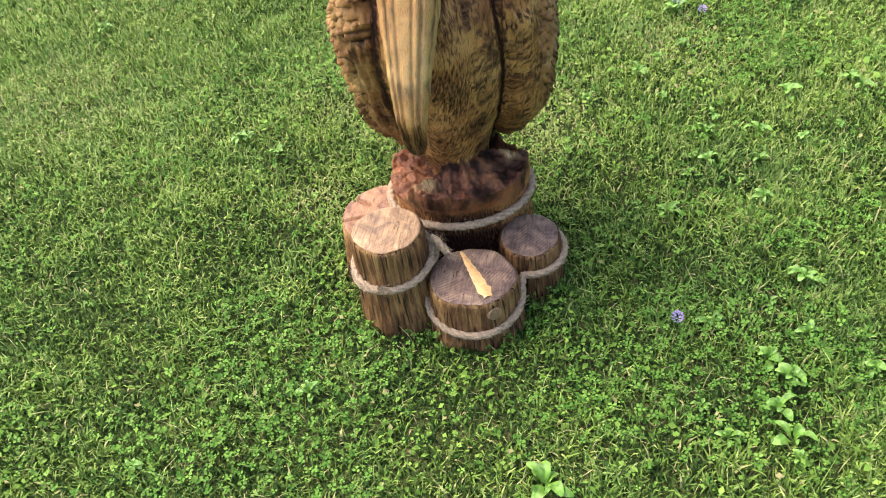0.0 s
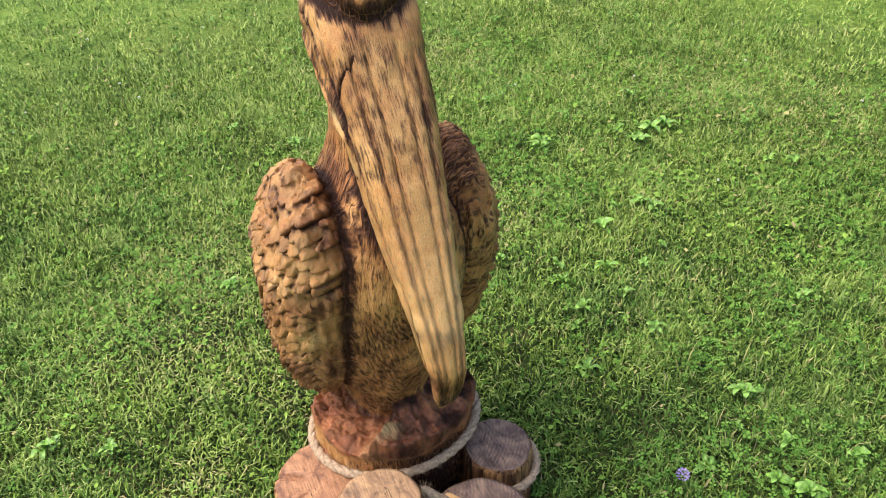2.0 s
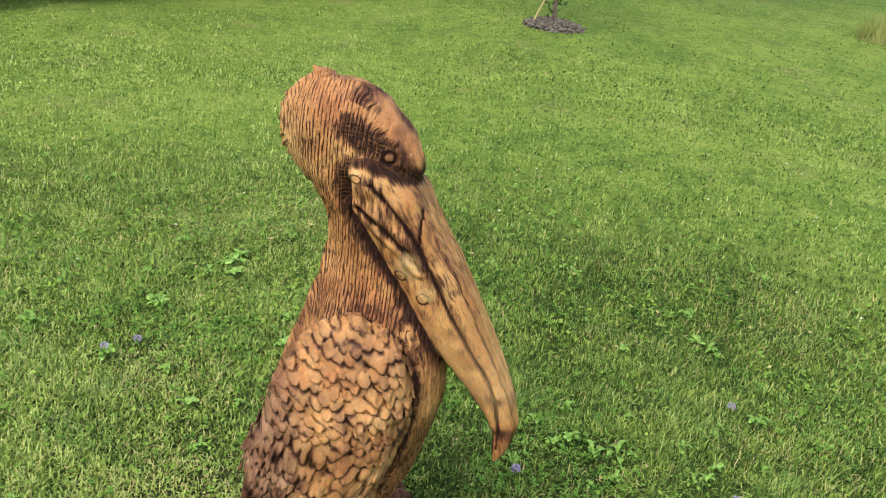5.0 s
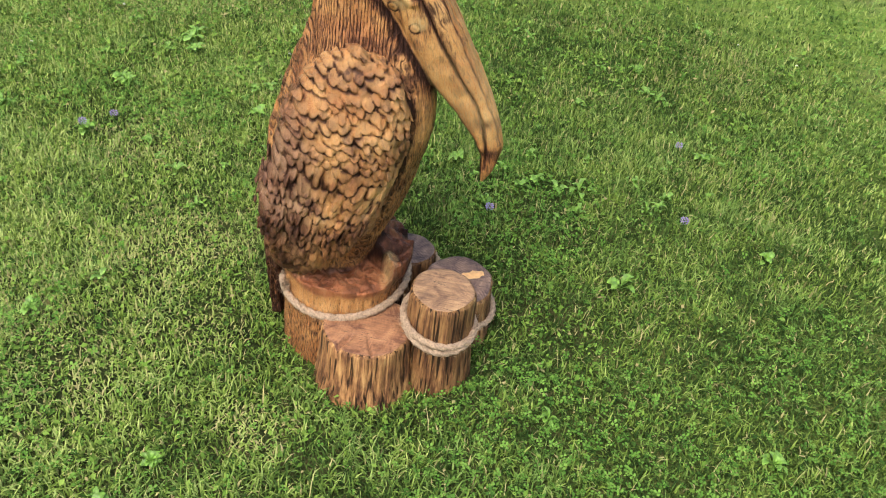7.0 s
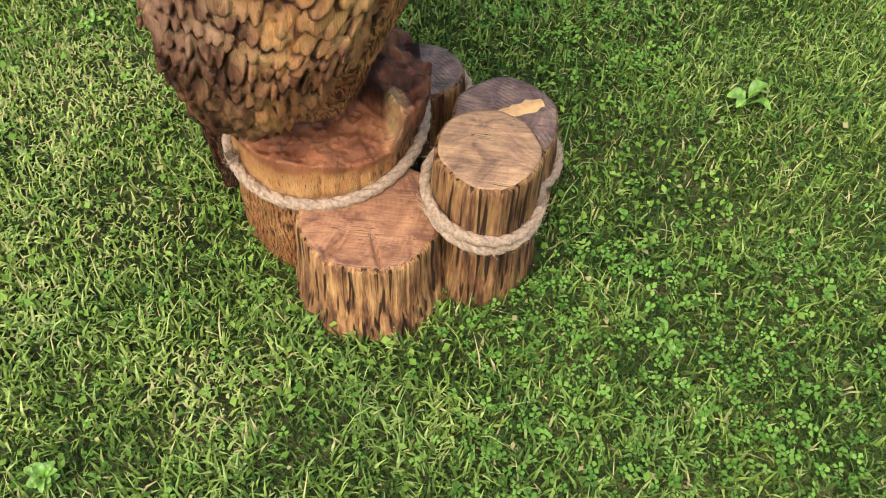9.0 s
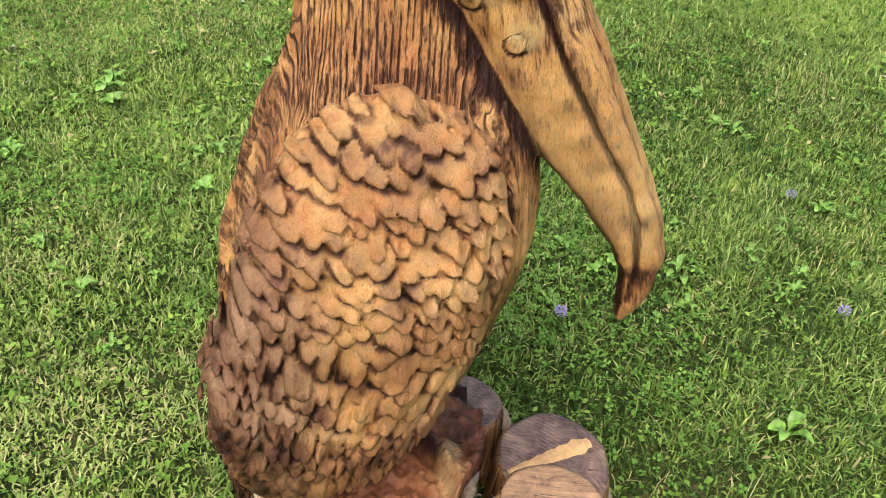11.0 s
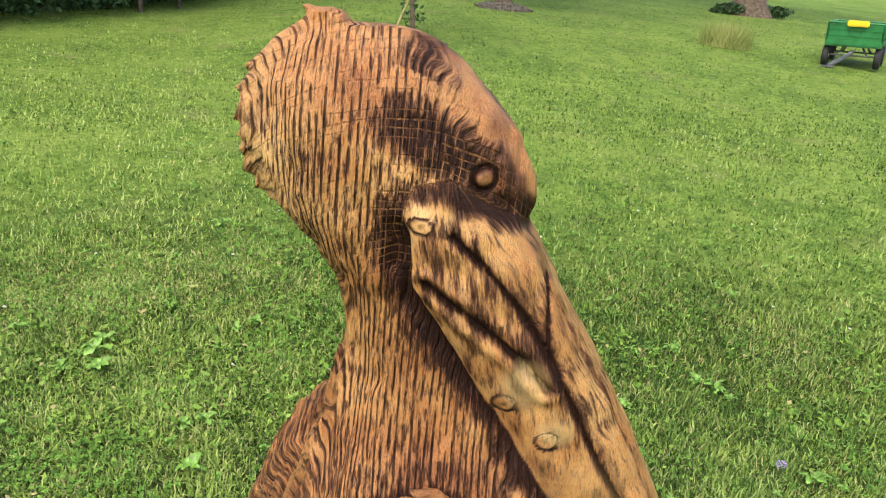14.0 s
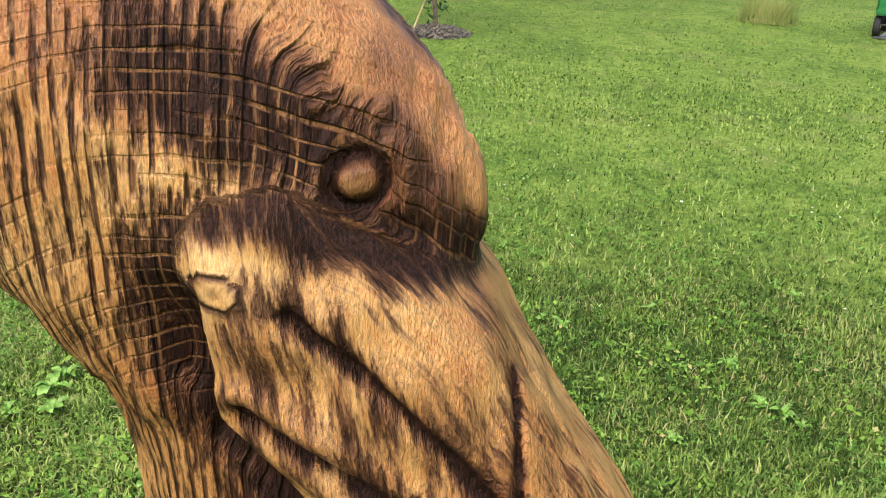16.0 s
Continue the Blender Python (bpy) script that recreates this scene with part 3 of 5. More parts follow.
def carving(p, detail=True):
    trunk, beak, wg, st = solids(p)
    d = smin(smin(smin(trunk, wg, 0.014), beak, 0.010), st, 0.012)
    if not detail:
        return d
    near = np.abs(d) < 0.022
    pn = p[near]
    x, y, z = pn.T
    a = np.abs(x - XC)
    t_, b_, w_, s_ = (v[near] for v in (trunk, beak, wg, st))
    on_beak = np.clip((np.minimum(np.minimum(t_, w_), s_) - b_) / 0.01 + 0.5, 0, 1)
    disp = (vnoise(pn, 40, 1) - 0.5) * 0.004
    # chisel strokes that run with the grain
    disp += (vnoise(pn * (1, 1, 0.05), 150, 2) - 0.5) * 0.0050 * (1 - 0.75 * on_beak) * np.clip((1.25 - z) / 0.03, 0.3, 1)
    mask = wing_mask(pn, np.minimum(np.minimum(t_, b_), s_), w_)
    high, hit = np.zeros(len(pn)), mask > 0.01
    high[hit] = feathers(pn[hit])[0]
    disp += mask * ((high - 0.4) * (0.0150 + 0.005 * np.clip((0.6 - z) / 0.2, 0, 1)) * (0.35 + 0.65 * blend(0.84, 0.76, z)) + (vnoise(pn, 62, 14) - 0.5) * 0.0016 + (vnoise(pn * (1, 1, 0.5), 130, 15) - 0.5) * 0.0012)
    # lines of the beak, its crack, knots and the eyes
    side = np.clip((a - 0.012) / 0.01, 0, 1) * on_beak
    dm, sm = to_line(y, z, MOUTH)
    disp -= side * 0.0062 * np.exp(-(dm / 0.0036) ** 2)
    # the flat culmen between two scored lines
    q = np.stack([y, z], 1) - ROOT
    t = q @ AXIS
    e0, e1, hw = (np.interp(t, BEAK.ts, v) for v in (BEAK.e0, BEAK.e1, BEAK.hw))
    over_top = np.clip((0.30 - (q @ BACK - e0) / np.maximum(e1 - e0, 0.01)) / 0.08, 0, 1) * on_beak * np.clip((1.11 - z) / 0.03, 0, 1)
    for at_w in (0.30, 0.62):
        disp -= over_top * 0.0045 * np.exp(-((a - at_w * hw) / 0.0032) ** 2)
    df, sf = to_line(y, z, FOLD)
    disp -= side * 0.006 * np.exp(-(df / 0.004) ** 2)
    disp += side * 0.005 * np.exp(-((df - 0.012) / 0.008) ** 2)
    dc = np.abs(y - np.interp(z, (1.03, 1.08, 1.128), (-0.069, -0.063, -0.055))) + np.clip(1.02 - z, 0, 1) + np.clip(z - 1.128, 0, 1) + np.clip(x + 0.05, 0, 1)
    disp -= on_beak * 0.005 * np.exp(-(dc / 0.0016) ** 2)
    re = np.hypot(y - EYE_AT[0], z - EYE_AT[1])
    on_head = np.clip((a - 0.045) / 0.01, 0, 1) * (z > 1.1)
    disp -= on_head * 0.006 * np.exp(-((re - 0.0115) / 0.003) ** 2)
    disp += on_head * 0.001 * np.exp(-(re / 0.009) ** 4)
    disp -= on_head * 0.008 * np.exp(-((z - 1.163 - 0.25 * y) / 0.007) ** 2) * np.clip((0.005 - y) / 0.02, 0, 1)
    jaw = np.exp(-(((y - 0.055) / 0.03) ** 2 + ((z - 1.128) / 0.032) ** 2)) * np.clip((a - 0.04) / 0.02, 0, 1)
    disp += jaw * 0.004 * on_beak
    disp -= 0.012 * np.clip((a - 0.04) / 0.02, 0, 1) * (1 - on_beak) * np.exp(-(np.clip(b_, 0, 1) / 0.012) ** 2) * blend(0.83, 0.87, z) * blend(1.15, 1.11, z) * blend(-0.01, 0.02, y)
    # the jagged comb over the back of the head: it starts in a step on the crown
    teeth = np.abs(((z * 46 + y * 34 + 0.2 * np.sin(90 * z)) % 1) - 0.4)
    comb = blend(0.160, 0.168, y) * (z > 1.13) * np.exp(-(a / 0.026) ** 2)
    disp += comb * (0.005 + (0.011 - 0.005 * blend(1.27, 1.30, z)) * teeth + 0.005 * blend(1.24, 1.285, z) * blend(0.245, 0.19, y))
    # the carved feet round the top of the stump, and its weathered side
    on_stump = np.clip((np.minimum(t_, w_) - s_) / 0.01 + 0.5, 0, 1) * (z < 0.3)
    disp += on_stump * (vnoise(pn * (1, 1, 0.15), 60, 7) - 0.5) * 0.008
    full = d.copy()
    full[near] = d[near] - disp
    return full


def burn_shade_of(p):
    trunk, beak, wg, st = solids(p)
    x, y, z = p.T
    a = np.abs(x - XC)
    n1, n2 = vnoise(p, 22, 11), vnoise(p, 60, 12)
    soft = (n1 - 0.5) * 0.5 + (n2 - 0.5) * 0.3
    rest = np.minimum(np.minimum(trunk, wg), st)
    on_beak = np.clip((rest - beak) / 0.006 + 0.5, 0, 1)
    on_wing = wing_mask(p, np.minimum(np.minimum(trunk, beak), st), wg)
    on_stump = np.clip((np.minimum(trunk, wg) - st) / 0.01 + 0.5, 0, 1) * (z < 0.3)
    high, rim, strand = feathers(p)
    burn_shade = 0.46 + (0.3 + 0.12 * blend(0.74, 0.62, z)) * (n1 - 0.5) + 0.05 * blend(0.72, 0.8, z) - 0.05 * blend(0.98, 1.14, z) - 0.12 * blend(1.2, 1.27, z) + 0.13 * blend(0.74, 0.55, z)
    # the mask round the eye, dark below the brow and behind the jaw
    u = (y - 0.060) * 0.94 + (z - 1.213) * 0.34
    v = (z - 1.213) - (y - 0.060) * 0.40
    mask = np.clip(1.6 - 1.45 * np.hypot(u / 0.095, v / 0.040) + soft * 1.3, 0, 1) * (a > 0.02) * (1 - on_beak) * (z > 1.1)
    burn_shade = np.maximum(burn_shade, 0.30 + 0.72 * mask)
    brow = np.exp(-((z - 1.150) / 0.018) ** 2) * np.clip((0.035 - y) / 0.02, 0, 1)
    burn_shade = np.maximum(burn_shade, 0.3 + 0.75 * brow)
    jaw = np.exp(-(np.clip(beak, 0, 1) / 0.025) ** 2) * (1 - on_beak) * blend(0.62, 0.80, z) * blend(1.215, 1.14, z) * (y > -0.16)
    burn_shade = np.maximum(burn_shade, 0.28 + 0.84 * np.clip(jaw * 1.15 + soft * 0.9, 0, 1))
    # scorched streaks low on the neck
    burn_shade = burn_shade + 0.35 * np.exp(-((z - 0.80 + 0.4 * y) / 0.06) ** 2) * np.clip(soft * 2 + 0.2, 0, 1)
    burn_shade = burn_shade - 0.55 * np.clip(1.2 - np.abs(y - 0.028 - (z - 0.91) * 0.12) / (0.003 + 0.10 * np.clip(0.955 - z, 0, 0.09)), 0, 1) * (z > 0.868) * (z < 0.955) * (x < 0)
    crown = np.clip(1 - np.abs((z - 1.285) + 0.9 * (y - 0.08)) / 0.05 + soft * 1.4, 0, 1) * (a < 0.055) * (y < 0.12) * (z > 1.16)
    burn_shade = np.maximum(burn_shade, 0.34 + 0.5 * crown)
    # darker where wings and torso meet and on the wings' inner faces
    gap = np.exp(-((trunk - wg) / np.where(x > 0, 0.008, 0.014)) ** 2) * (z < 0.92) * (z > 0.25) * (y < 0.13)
    burn_shade = np.maximum(burn_shade, 0.33 + 0.85 * gap)
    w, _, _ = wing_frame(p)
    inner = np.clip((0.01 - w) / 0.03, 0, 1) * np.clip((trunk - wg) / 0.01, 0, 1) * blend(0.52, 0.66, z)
    burn_shade = np.maximum(burn_shade, 0.35 + np.where(x > 0, 0.32, 0.70) * inner)
    # beak: pale, with scorched lines and tip
    dm, _ = to_line(y, z, MOUTH)
    df, _ = to_line(y, z, FOLD)
    lines = np.maximum(np.exp(-(dm / 0.0036) ** 2), np.exp(-(df / 0.0042) ** 2)) * np.clip((a - 0.012) / 0.01, 0, 1)
    # drips of scorch that stand on the upper bank of each line
    drip_m = np.exp(-np.clip(dm, 0, 1) / 0.011) * (above_line(y, z, MOUTH) > 0) * blend(0.70, 0.85, z)
    drip_f = np.exp(-np.clip(df, 0, 1) / 0.014) * (above_line(y, z, FOLD) > 0)
    drips = np.maximum(drip_m, drip_f) * np.clip((a - 0.02) / 0.02, 0, 1)
    under = jaw_top(y) - 0.008 - z + 0.016 * (vnoise(np.stack([x, y - 0.22 * z, 0.05 * z], 1), 95, 17) - 0.5)
    top = 0.55 * blend(0.030, 0.012, under) - 0.10 * blend(0.016, 0.03, under) * blend(0.075, 0.05, under)
    tip = np.clip((0.62 - z) / 0.04 + soft, 0, 1) * np.clip((-0.285 - y) / 0.012 + 0.3, 0, 1)
    spots = np.clip((n1 - 0.62) * 3, 0, 1) * 0.22
    q = np.stack([y, z], 1) - ROOT
    t = q @ AXIS
    e0, e1, hw = (np.interp(t, BEAK.ts, v) for v in (BEAK.e0, BEAK.e1, BEAK.hw))
    deep = (q @ BACK - e0) / np.maximum(e1 - e0, 0.01)
    scored = np.exp(-((a - 0.62 * hw) / 0.006) ** 2) + 0.7 * np.exp(-((a - 0.30 * hw) / 0.005) ** 2)
    scored = scored * np.clip((0.34 - deep) / 0.08, 0, 1) * np.clip((1.06 - z) / 0.05, 0, 1)
    low_edge = np.clip((deep - 0.86) / 0.1, 0, 1) * np.clip((0.88 - z) / 0.1, 0, 1)
    barbs = np.maximum(np.exp(-(dm / 0.02) ** 2), np.exp(-(df / 0.02) ** 2)) * (n2 - 0.2)
    smudge = vnoise(np.stack([x, y - 0.22 * z, 0.22 * z], 1), 125, 16)
    b = 0.34 + 0.70 * (smudge - 0.5) * (0.45 + 0.55 * blend(0.2, 0.4, deep)) * (0.35 + 0.65 * blend(0.82, 0.98, z)) + 0.12 * blend(0.85, 1.0, z) + top + 1.6 * spots + 0.55 * lines + 0.36 * drips + 0.20 * tip + 0.24 * scored + 0.6 * low_edge + 0.25 * np.clip(barbs, 0, 1)
    dc = np.abs(y - np.interp(z, (1.03, 1.08, 1.128), (-0.069, -0.063, -0.055))) + np.clip(1.02 - z, 0, 1) + np.clip(z - 1.128, 0, 1) + np.clip(x + 0.05, 0, 1)
    b = b + 0.7 * np.exp(-(dc / 0.0015) ** 2)
    back_edge = np.exp(-(np.clip(beak + 0.012, 0, 1) / 0.008) ** 2) * np.exp(-(np.clip(rest, 0, 1) / 0.024) ** 2)
    b = np.maximum(b, 0.2 + 0.62 * back_edge)
    burn_shade = burn_shade * (1 - on_beak) + b * on_beak
    # feathers: brown tips, with the shade under each tip put into the colour
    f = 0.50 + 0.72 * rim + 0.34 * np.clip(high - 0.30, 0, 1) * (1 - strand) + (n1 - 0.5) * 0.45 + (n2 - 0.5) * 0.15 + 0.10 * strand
    weathered = np.clip(1.3 - np.hypot((y - 0.20) / 0.11, (z - 0.52) / 0.25), 0, 1)
    f = f + 0.12 * weathered + 0.05 * blend(0.12, 0.22, y) + np.clip((0.46 - z) / 0.3, 0, 0.12)
    burn_shade = burn_shade * (1 - on_wing) + f * on_wing
    block = foot_block(x, y)
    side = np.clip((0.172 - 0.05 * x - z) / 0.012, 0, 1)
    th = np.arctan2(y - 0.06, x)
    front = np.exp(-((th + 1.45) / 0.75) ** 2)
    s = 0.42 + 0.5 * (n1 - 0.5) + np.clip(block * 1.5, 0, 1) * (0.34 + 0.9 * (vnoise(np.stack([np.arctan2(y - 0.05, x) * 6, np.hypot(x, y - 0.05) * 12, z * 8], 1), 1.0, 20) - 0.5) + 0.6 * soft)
    # darker along the block's step and where the body meets the stump
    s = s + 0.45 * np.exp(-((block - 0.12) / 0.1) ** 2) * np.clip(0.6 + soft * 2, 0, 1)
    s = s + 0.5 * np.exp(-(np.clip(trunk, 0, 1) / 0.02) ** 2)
    # side darker towards the front and towards the bottom
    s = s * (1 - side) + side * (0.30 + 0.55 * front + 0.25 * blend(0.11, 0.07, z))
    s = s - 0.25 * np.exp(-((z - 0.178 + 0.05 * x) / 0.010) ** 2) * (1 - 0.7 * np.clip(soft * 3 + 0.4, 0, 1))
    burn_shade = burn_shade * (1 - on_stump) + s * on_stump
    # darker low down on the tail
    burn_shade = np.maximum(burn_shade, 0.9 * np.clip((y - 0.19) / 0.04, 0, 1) * np.clip((0.36 - z) / 0.06, 0, 1))
    knot = np.zeros(len(p))
    for ky, kz, kr in KNOTS:
        r = np.hypot((y - ky) / kr, (z - kz) / (kr * (0.62 if kz > 1 else 0.95)))
        k = np.clip((a - 0.04) / 0.01, 0, 1)
        burn_shade = np.where((r < 1.15) & (k > 0.5), 0.38 + 0.72 * np.exp(-((r - 1) / 0.19) ** 2) + 0.6 * np.exp(-(r / 0.25) ** 2), burn_shade)
        knot = np.maximum(knot, 0.8 * (r < 1.1) * k)
    re = np.hypot(y - EYE_AT[0], z - EYE_AT[1])
    eye = (a > 0.045) & (re < 0.016) & (z > 1.1) & (on_beak < 0.5)
    burn_shade = np.where(eye, 0.74 + 0.6 * np.exp(-((re - 0.0115) / 0.003) ** 2), burn_shade)
    ruddy = np.clip(on_stump * (0.95 - 0.85 * side) + on_wing * 0.06 + np.clip((z - 1.2) / 0.1, 0, 0.35) + 0.45 * blend(1.06, 0.92, z) * (0.35 + 0.65 * blend(0.62, 0.76, z)) * (1 - on_wing) * (1 - on_beak) * np.clip(0.7 + 1.2 * soft, 0, 1), 0, 1)
    pale = np.clip(1 - np.hypot((y + 0.052) / 0.03, (z - 0.975) / 0.035), 0, 1) + np.clip(1 - np.hypot((y + 0.092) / 0.025, (z - 0.915) / 0.02), 0, 1)
    pale = np.clip(pale * 1.2, 0, 0.6) * on_beak * (x < XC) + 0.35 * on_beak * np.clip((0.9 - z) / 0.2, 0, 1) * np.clip((z - 0.6) / 0.1, 0, 1)
    crown = np.clip((z - 1.255) / 0.03, 0, 1) * (1 - on_beak)
    # bare wood on the stump: a worn slab at the back and a chip at the rim
    slab = np.clip(1.6 - 2 * np.maximum(np.abs((x - 0.135) * 0.8 + (y - 0.085) * 0.6) / 0.03, np.abs((x - 0.135) * -0.6 + (y - 0.085) * 0.8) / 0.06), 0, 1)
    chip = np.clip(1.4 - np.hypot((x + 0.075) / 0.045, (y + 0.075) / 0.02), 0, 1)
    pale = np.maximum(pale, np.maximum(0.7 * slab, 0.45 * chip) * on_stump * (1 - side))
    # the carver's strokes run straight down
    flank = a / np.maximum(np.interp(z, BODY.ts, BODY.hw), 0.02)
    around = y + a * (0.1 + 0.5 * blend(0.95, 0.55, flank))
    brow = (1 - blend(0.50, 0.82, flank)) * blend(1.12, 1.18, z) * (1 - on_beak) * blend(0.15, 0.08, y)
    burn_shade = burn_shade + brow * (1.3 * (vnoise(p * (1, 1, 0.45), 34, 21) - 0.45) + 0.1)
    ruddy = np.maximum(ruddy, 0.5 * brow)
    around = np.where(on_beak > 0.5, np.where(deep < 0.27, 1.5 * x + 0.04 * z, 1.1 * y - 0.22 * z), np.where(on_stump * side > 0.5, np.arctan2(y - 0.06, -x) * 0.18, np.where((on_stump > 0.5) | (on_wing > 0.5), x + 0.4 * y, around)))
    # the cross cuts run in arcs over the head
    ring = np.hypot(y - 0.09, z - 1.03)
    net = blend(1.02, 1.12, z) * (1 - on_beak) * (1 - eye) * (1 - 0.6 * brow)
    grey = np.clip(on_wing * (0.15 + 1.1 * weathered), 0, 1)
    return {"burn_shade": np.clip(burn_shade, 0, 1.2), "ruddy": np.maximum(ruddy, 0.3 * crown), "pale": np.clip(pale, 0, 1), "scales": np.maximum(np.maximum(on_wing, np.maximum(knot, 0.5 * brow)), np.maximum(0.85 * on_stump * (1 - side), 0.9 * (eye & (re < 0.0105)))), "around": around,
            "calm": on_beak, "net": net, "kerf": blend(0.72, 0.86, z) * (1 - brow), "ring": ring, "grey": grey}


def surface(field, lo, hi, h, n=8):
    """Surface nets over the blocks that the surface crosses."""
    lo, hi = np.array(lo), np.array(hi)
    nb = np.ceil((hi - lo) / (h * n)).astype(int)
    bi = np.stack(np.meshgrid(*[np.arange(k) for k in nb], indexing="ij"), -1).reshape(-1, 3)
    mid = lo + (bi + 0.5) * h * n
    bi = bi[np.abs(field(mid, False)) < h * n * 0.95 + 0.014]
    g = np.stack(np.meshgrid(*[np.arange(n + 1)] * 3, indexing="ij"), -1).reshape(-1, 3)
    corners = np.array([(i, j, k) for i in (0, 1) for j in (0, 1) for k in (0, 1)])
    cells, vals = [], []
    c0 = np.stack(np.meshgrid(*[np.arange(n)] * 3, indexing="ij"), -1).reshape(-1, 3)
    for s in range(0, len(bi), 400):
        b = bi[s:s + 400]
        idx = b[:, None] * n + g[None]
        d = field(lo + idx.reshape(-1, 3) * h).reshape(len(b), n + 1, n + 1, n + 1)
        cv = np.stack([d[:, i:i + n, j:j + n, k:k + n] for i, j, k in corners], -1).reshape(len(b), -1, 8)
        hit = (cv.min(-1) < 0) & (cv.max(-1) >= 0)
        bb, cc = np.nonzero(hit)
        cells.append(b[bb] * n + c0[cc])
        vals.append(cv[bb, cc])
    cells, vals = np.concatenate(cells), np.concatenate(vals)
    dims = nb * n + 2
    key = (cells[:, 0] * dims[1] + cells[:, 1]) * dims[2] + cells[:, 2]
    order = np.argsort(key)
    cells, vals, key = cells[order], vals[order], key[order]
    total, count = np.zeros((len(cells), 3)), np.zeros(len(cells))
    for i in range(8):
        for ax in (4, 2, 1):
            if i & ax:
                continue
            j = i | ax
            va, vb = vals[:, i], vals[:, j]
            cut = (va < 0) != (vb < 0)
            f = np.where(cut, va / np.where(cut, va - vb, 1), 0)
            total += np.where(cut[:, None], corners[i] + f[:, None] * (corners[j] - corners[i]), 0)
            count += cut
    verts = lo + (cells + total / count[:, None]) * h
    faces = []
    for ax, (b, c) in ((0, (1, 2)), (1, (2, 0)), (2, (0, 1))):
        far = vals[:, (4, 2, 1)[ax]]
        cut = (vals[:, 0] < 0) != (far < 0)
        quad = []
        for db, dc in ((0, 0), (1, 0), (1, 1), (0, 1)):
            q = cells[cut].copy()
            q[:, b] -= db
            q[:, c] -= dc
            kk = (q[:, 0] * dims[1] + q[:, 1]) * dims[2] + q[:, 2]
            pos = np.clip(np.searchsorted(key, kk), 0, len(key) - 1)
            quad.append(np.where(key[pos] == kk, pos, -1))
        quad = np.stack(quad, 1)
        quad = np.where((vals[cut, 0] < 0)[:, None], quad, quad[:, ::-1])
        faces.append(quad[(quad >= 0).all(1)])
    return verts, np.concatenate(faces)


def build_carving():
    v, f = surface(carving, (-0.30, -0.345, -0.15), (0.31, 0.32, 1.35), 0.003)
    me = mesh_np("pelican_carving", v, f, [M_CARVE], attrs=burn_shade_of(v))
    ob = new("pelican_carving", me)
    ob.matrix_world = LAWN
    tagged(ob, "torch-burned oiled wooden pelican carving on a stump", "statue")


build_carving()


# ---- the log posts round its foot ----
def log_post(cx, cy, rx, ry, h, seed, side, top, label, flare=0.08, slope=(0.0, 0.0), notch=()):
    na, nz, nr = 120, 26, 16
    th = np.linspace(0, 2 * np.pi, na, endpoint=False)
    lump = 1 + (vnoise(np.stack([np.cos(th), np.sin(th), 0 * th + seed], 1), 1.6, seed) - 0.5) * 0.17
    lump += (vnoise(np.stack([np.cos(th), np.sin(th), 0 * th + seed], 1), 4.5, seed + 9) - 0.5) * 0.035
    zs = np.concatenate([np.linspace(-0.16, h - 0.012, nz - 3), [h - 0.005, h - 0.0012, h]])
    V = []
    for z in zs:
        s = np.clip((z + 0.08) / (h + 0.08), 0, 1)
        grain = (vnoise(np.stack([np.cos(th) * 3, np.sin(th) * 3, 0 * th + z * 0.8 + seed], 1), 6, seed + 1) - 0.5) * 0.010 * np.clip((h - z) / 0.05, 0.22, 1)
        edge = 0.004 * (z > h - 0.003) + 0.0015 * (z > h - 0.007)
        r = lump * (1 + flare * (1 - s) ** 2)
        V.append(np.stack([np.cos(th) * (rx * r + grain - edge), np.sin(th) * (ry * r + grain - edge), np.full(na, z)], 1))
    rim = V[-1]
    for k in range(1, nr):
        s = 1 - k / nr
        wav = (vnoise(np.stack([rim[:, 0] * s, rim[:, 1] * s, 0 * th + seed], 1), 22, seed + 3) - 0.5) * 0.004
        V.append(np.stack([rim[:, 0] * s, rim[:, 1] * s, h + wav * min(1, 2 * (1 - s))], 1))
    V.append(np.array([[0, 0, h]]))
    V = np.concatenate(V)
    V[:, 2] += (V[:, 2] > 0.02) * (V[:, 0] * slope[0] + V[:, 1] * slope[1])
    for ang, deep, wide in notch:
        # drying checks that run in from the rim
        d = np.array((math.cos(ang), math.sin(ang)))
        along, off = V[:, :2] @ d, V[:, 0] * -d[1] + V[:, 1] * d[0]
        V[:, 2] -= deep * np.exp(-(off / wide) ** 2) * np.clip((along - 0.35 * rx) / 0.03, 0, 1) * (V[:, 2] > h - 0.03)
    rows = nz + nr - 1
    i, j = np.meshgrid(np.arange(rows - 1), np.arange(na), indexing="ij")
    k = (j + 1) % na
    F = np.stack([i * na + j, i * na + k, i * na + na + k, i * na + na + j], -1).reshape(-1, 4)
    idx = np.repeat((np.arange(rows - 1) >= nz - 1).astype(int), na)
    last = (rows - 1) * na
    cap = np.stack([last + np.arange(na), last + (np.arange(na) + 1) % na, np.full(na, rows * na), np.full(na, rows * na)], 1)
    bm = bmesh.new()
    me = mesh_np("log_post", V, F, [side, top], mat_index=idx)
    bm.from_mesh(me)
    bm.verts.ensure_lookup_table()
    for a, b, c, _ in cap:
        face = bm.faces.new((bm.verts[a], bm.verts[b], bm.verts[c]))
        face.material_index, face.smooth = 1, True
    bm.to_mesh(me)
    bm.free()
    ob = new("log_post", me)
    ob.matrix_world = LAWN @ pose(cx, cy, 0)
    return tagged(ob, label, "log post", "log posts round the carving")


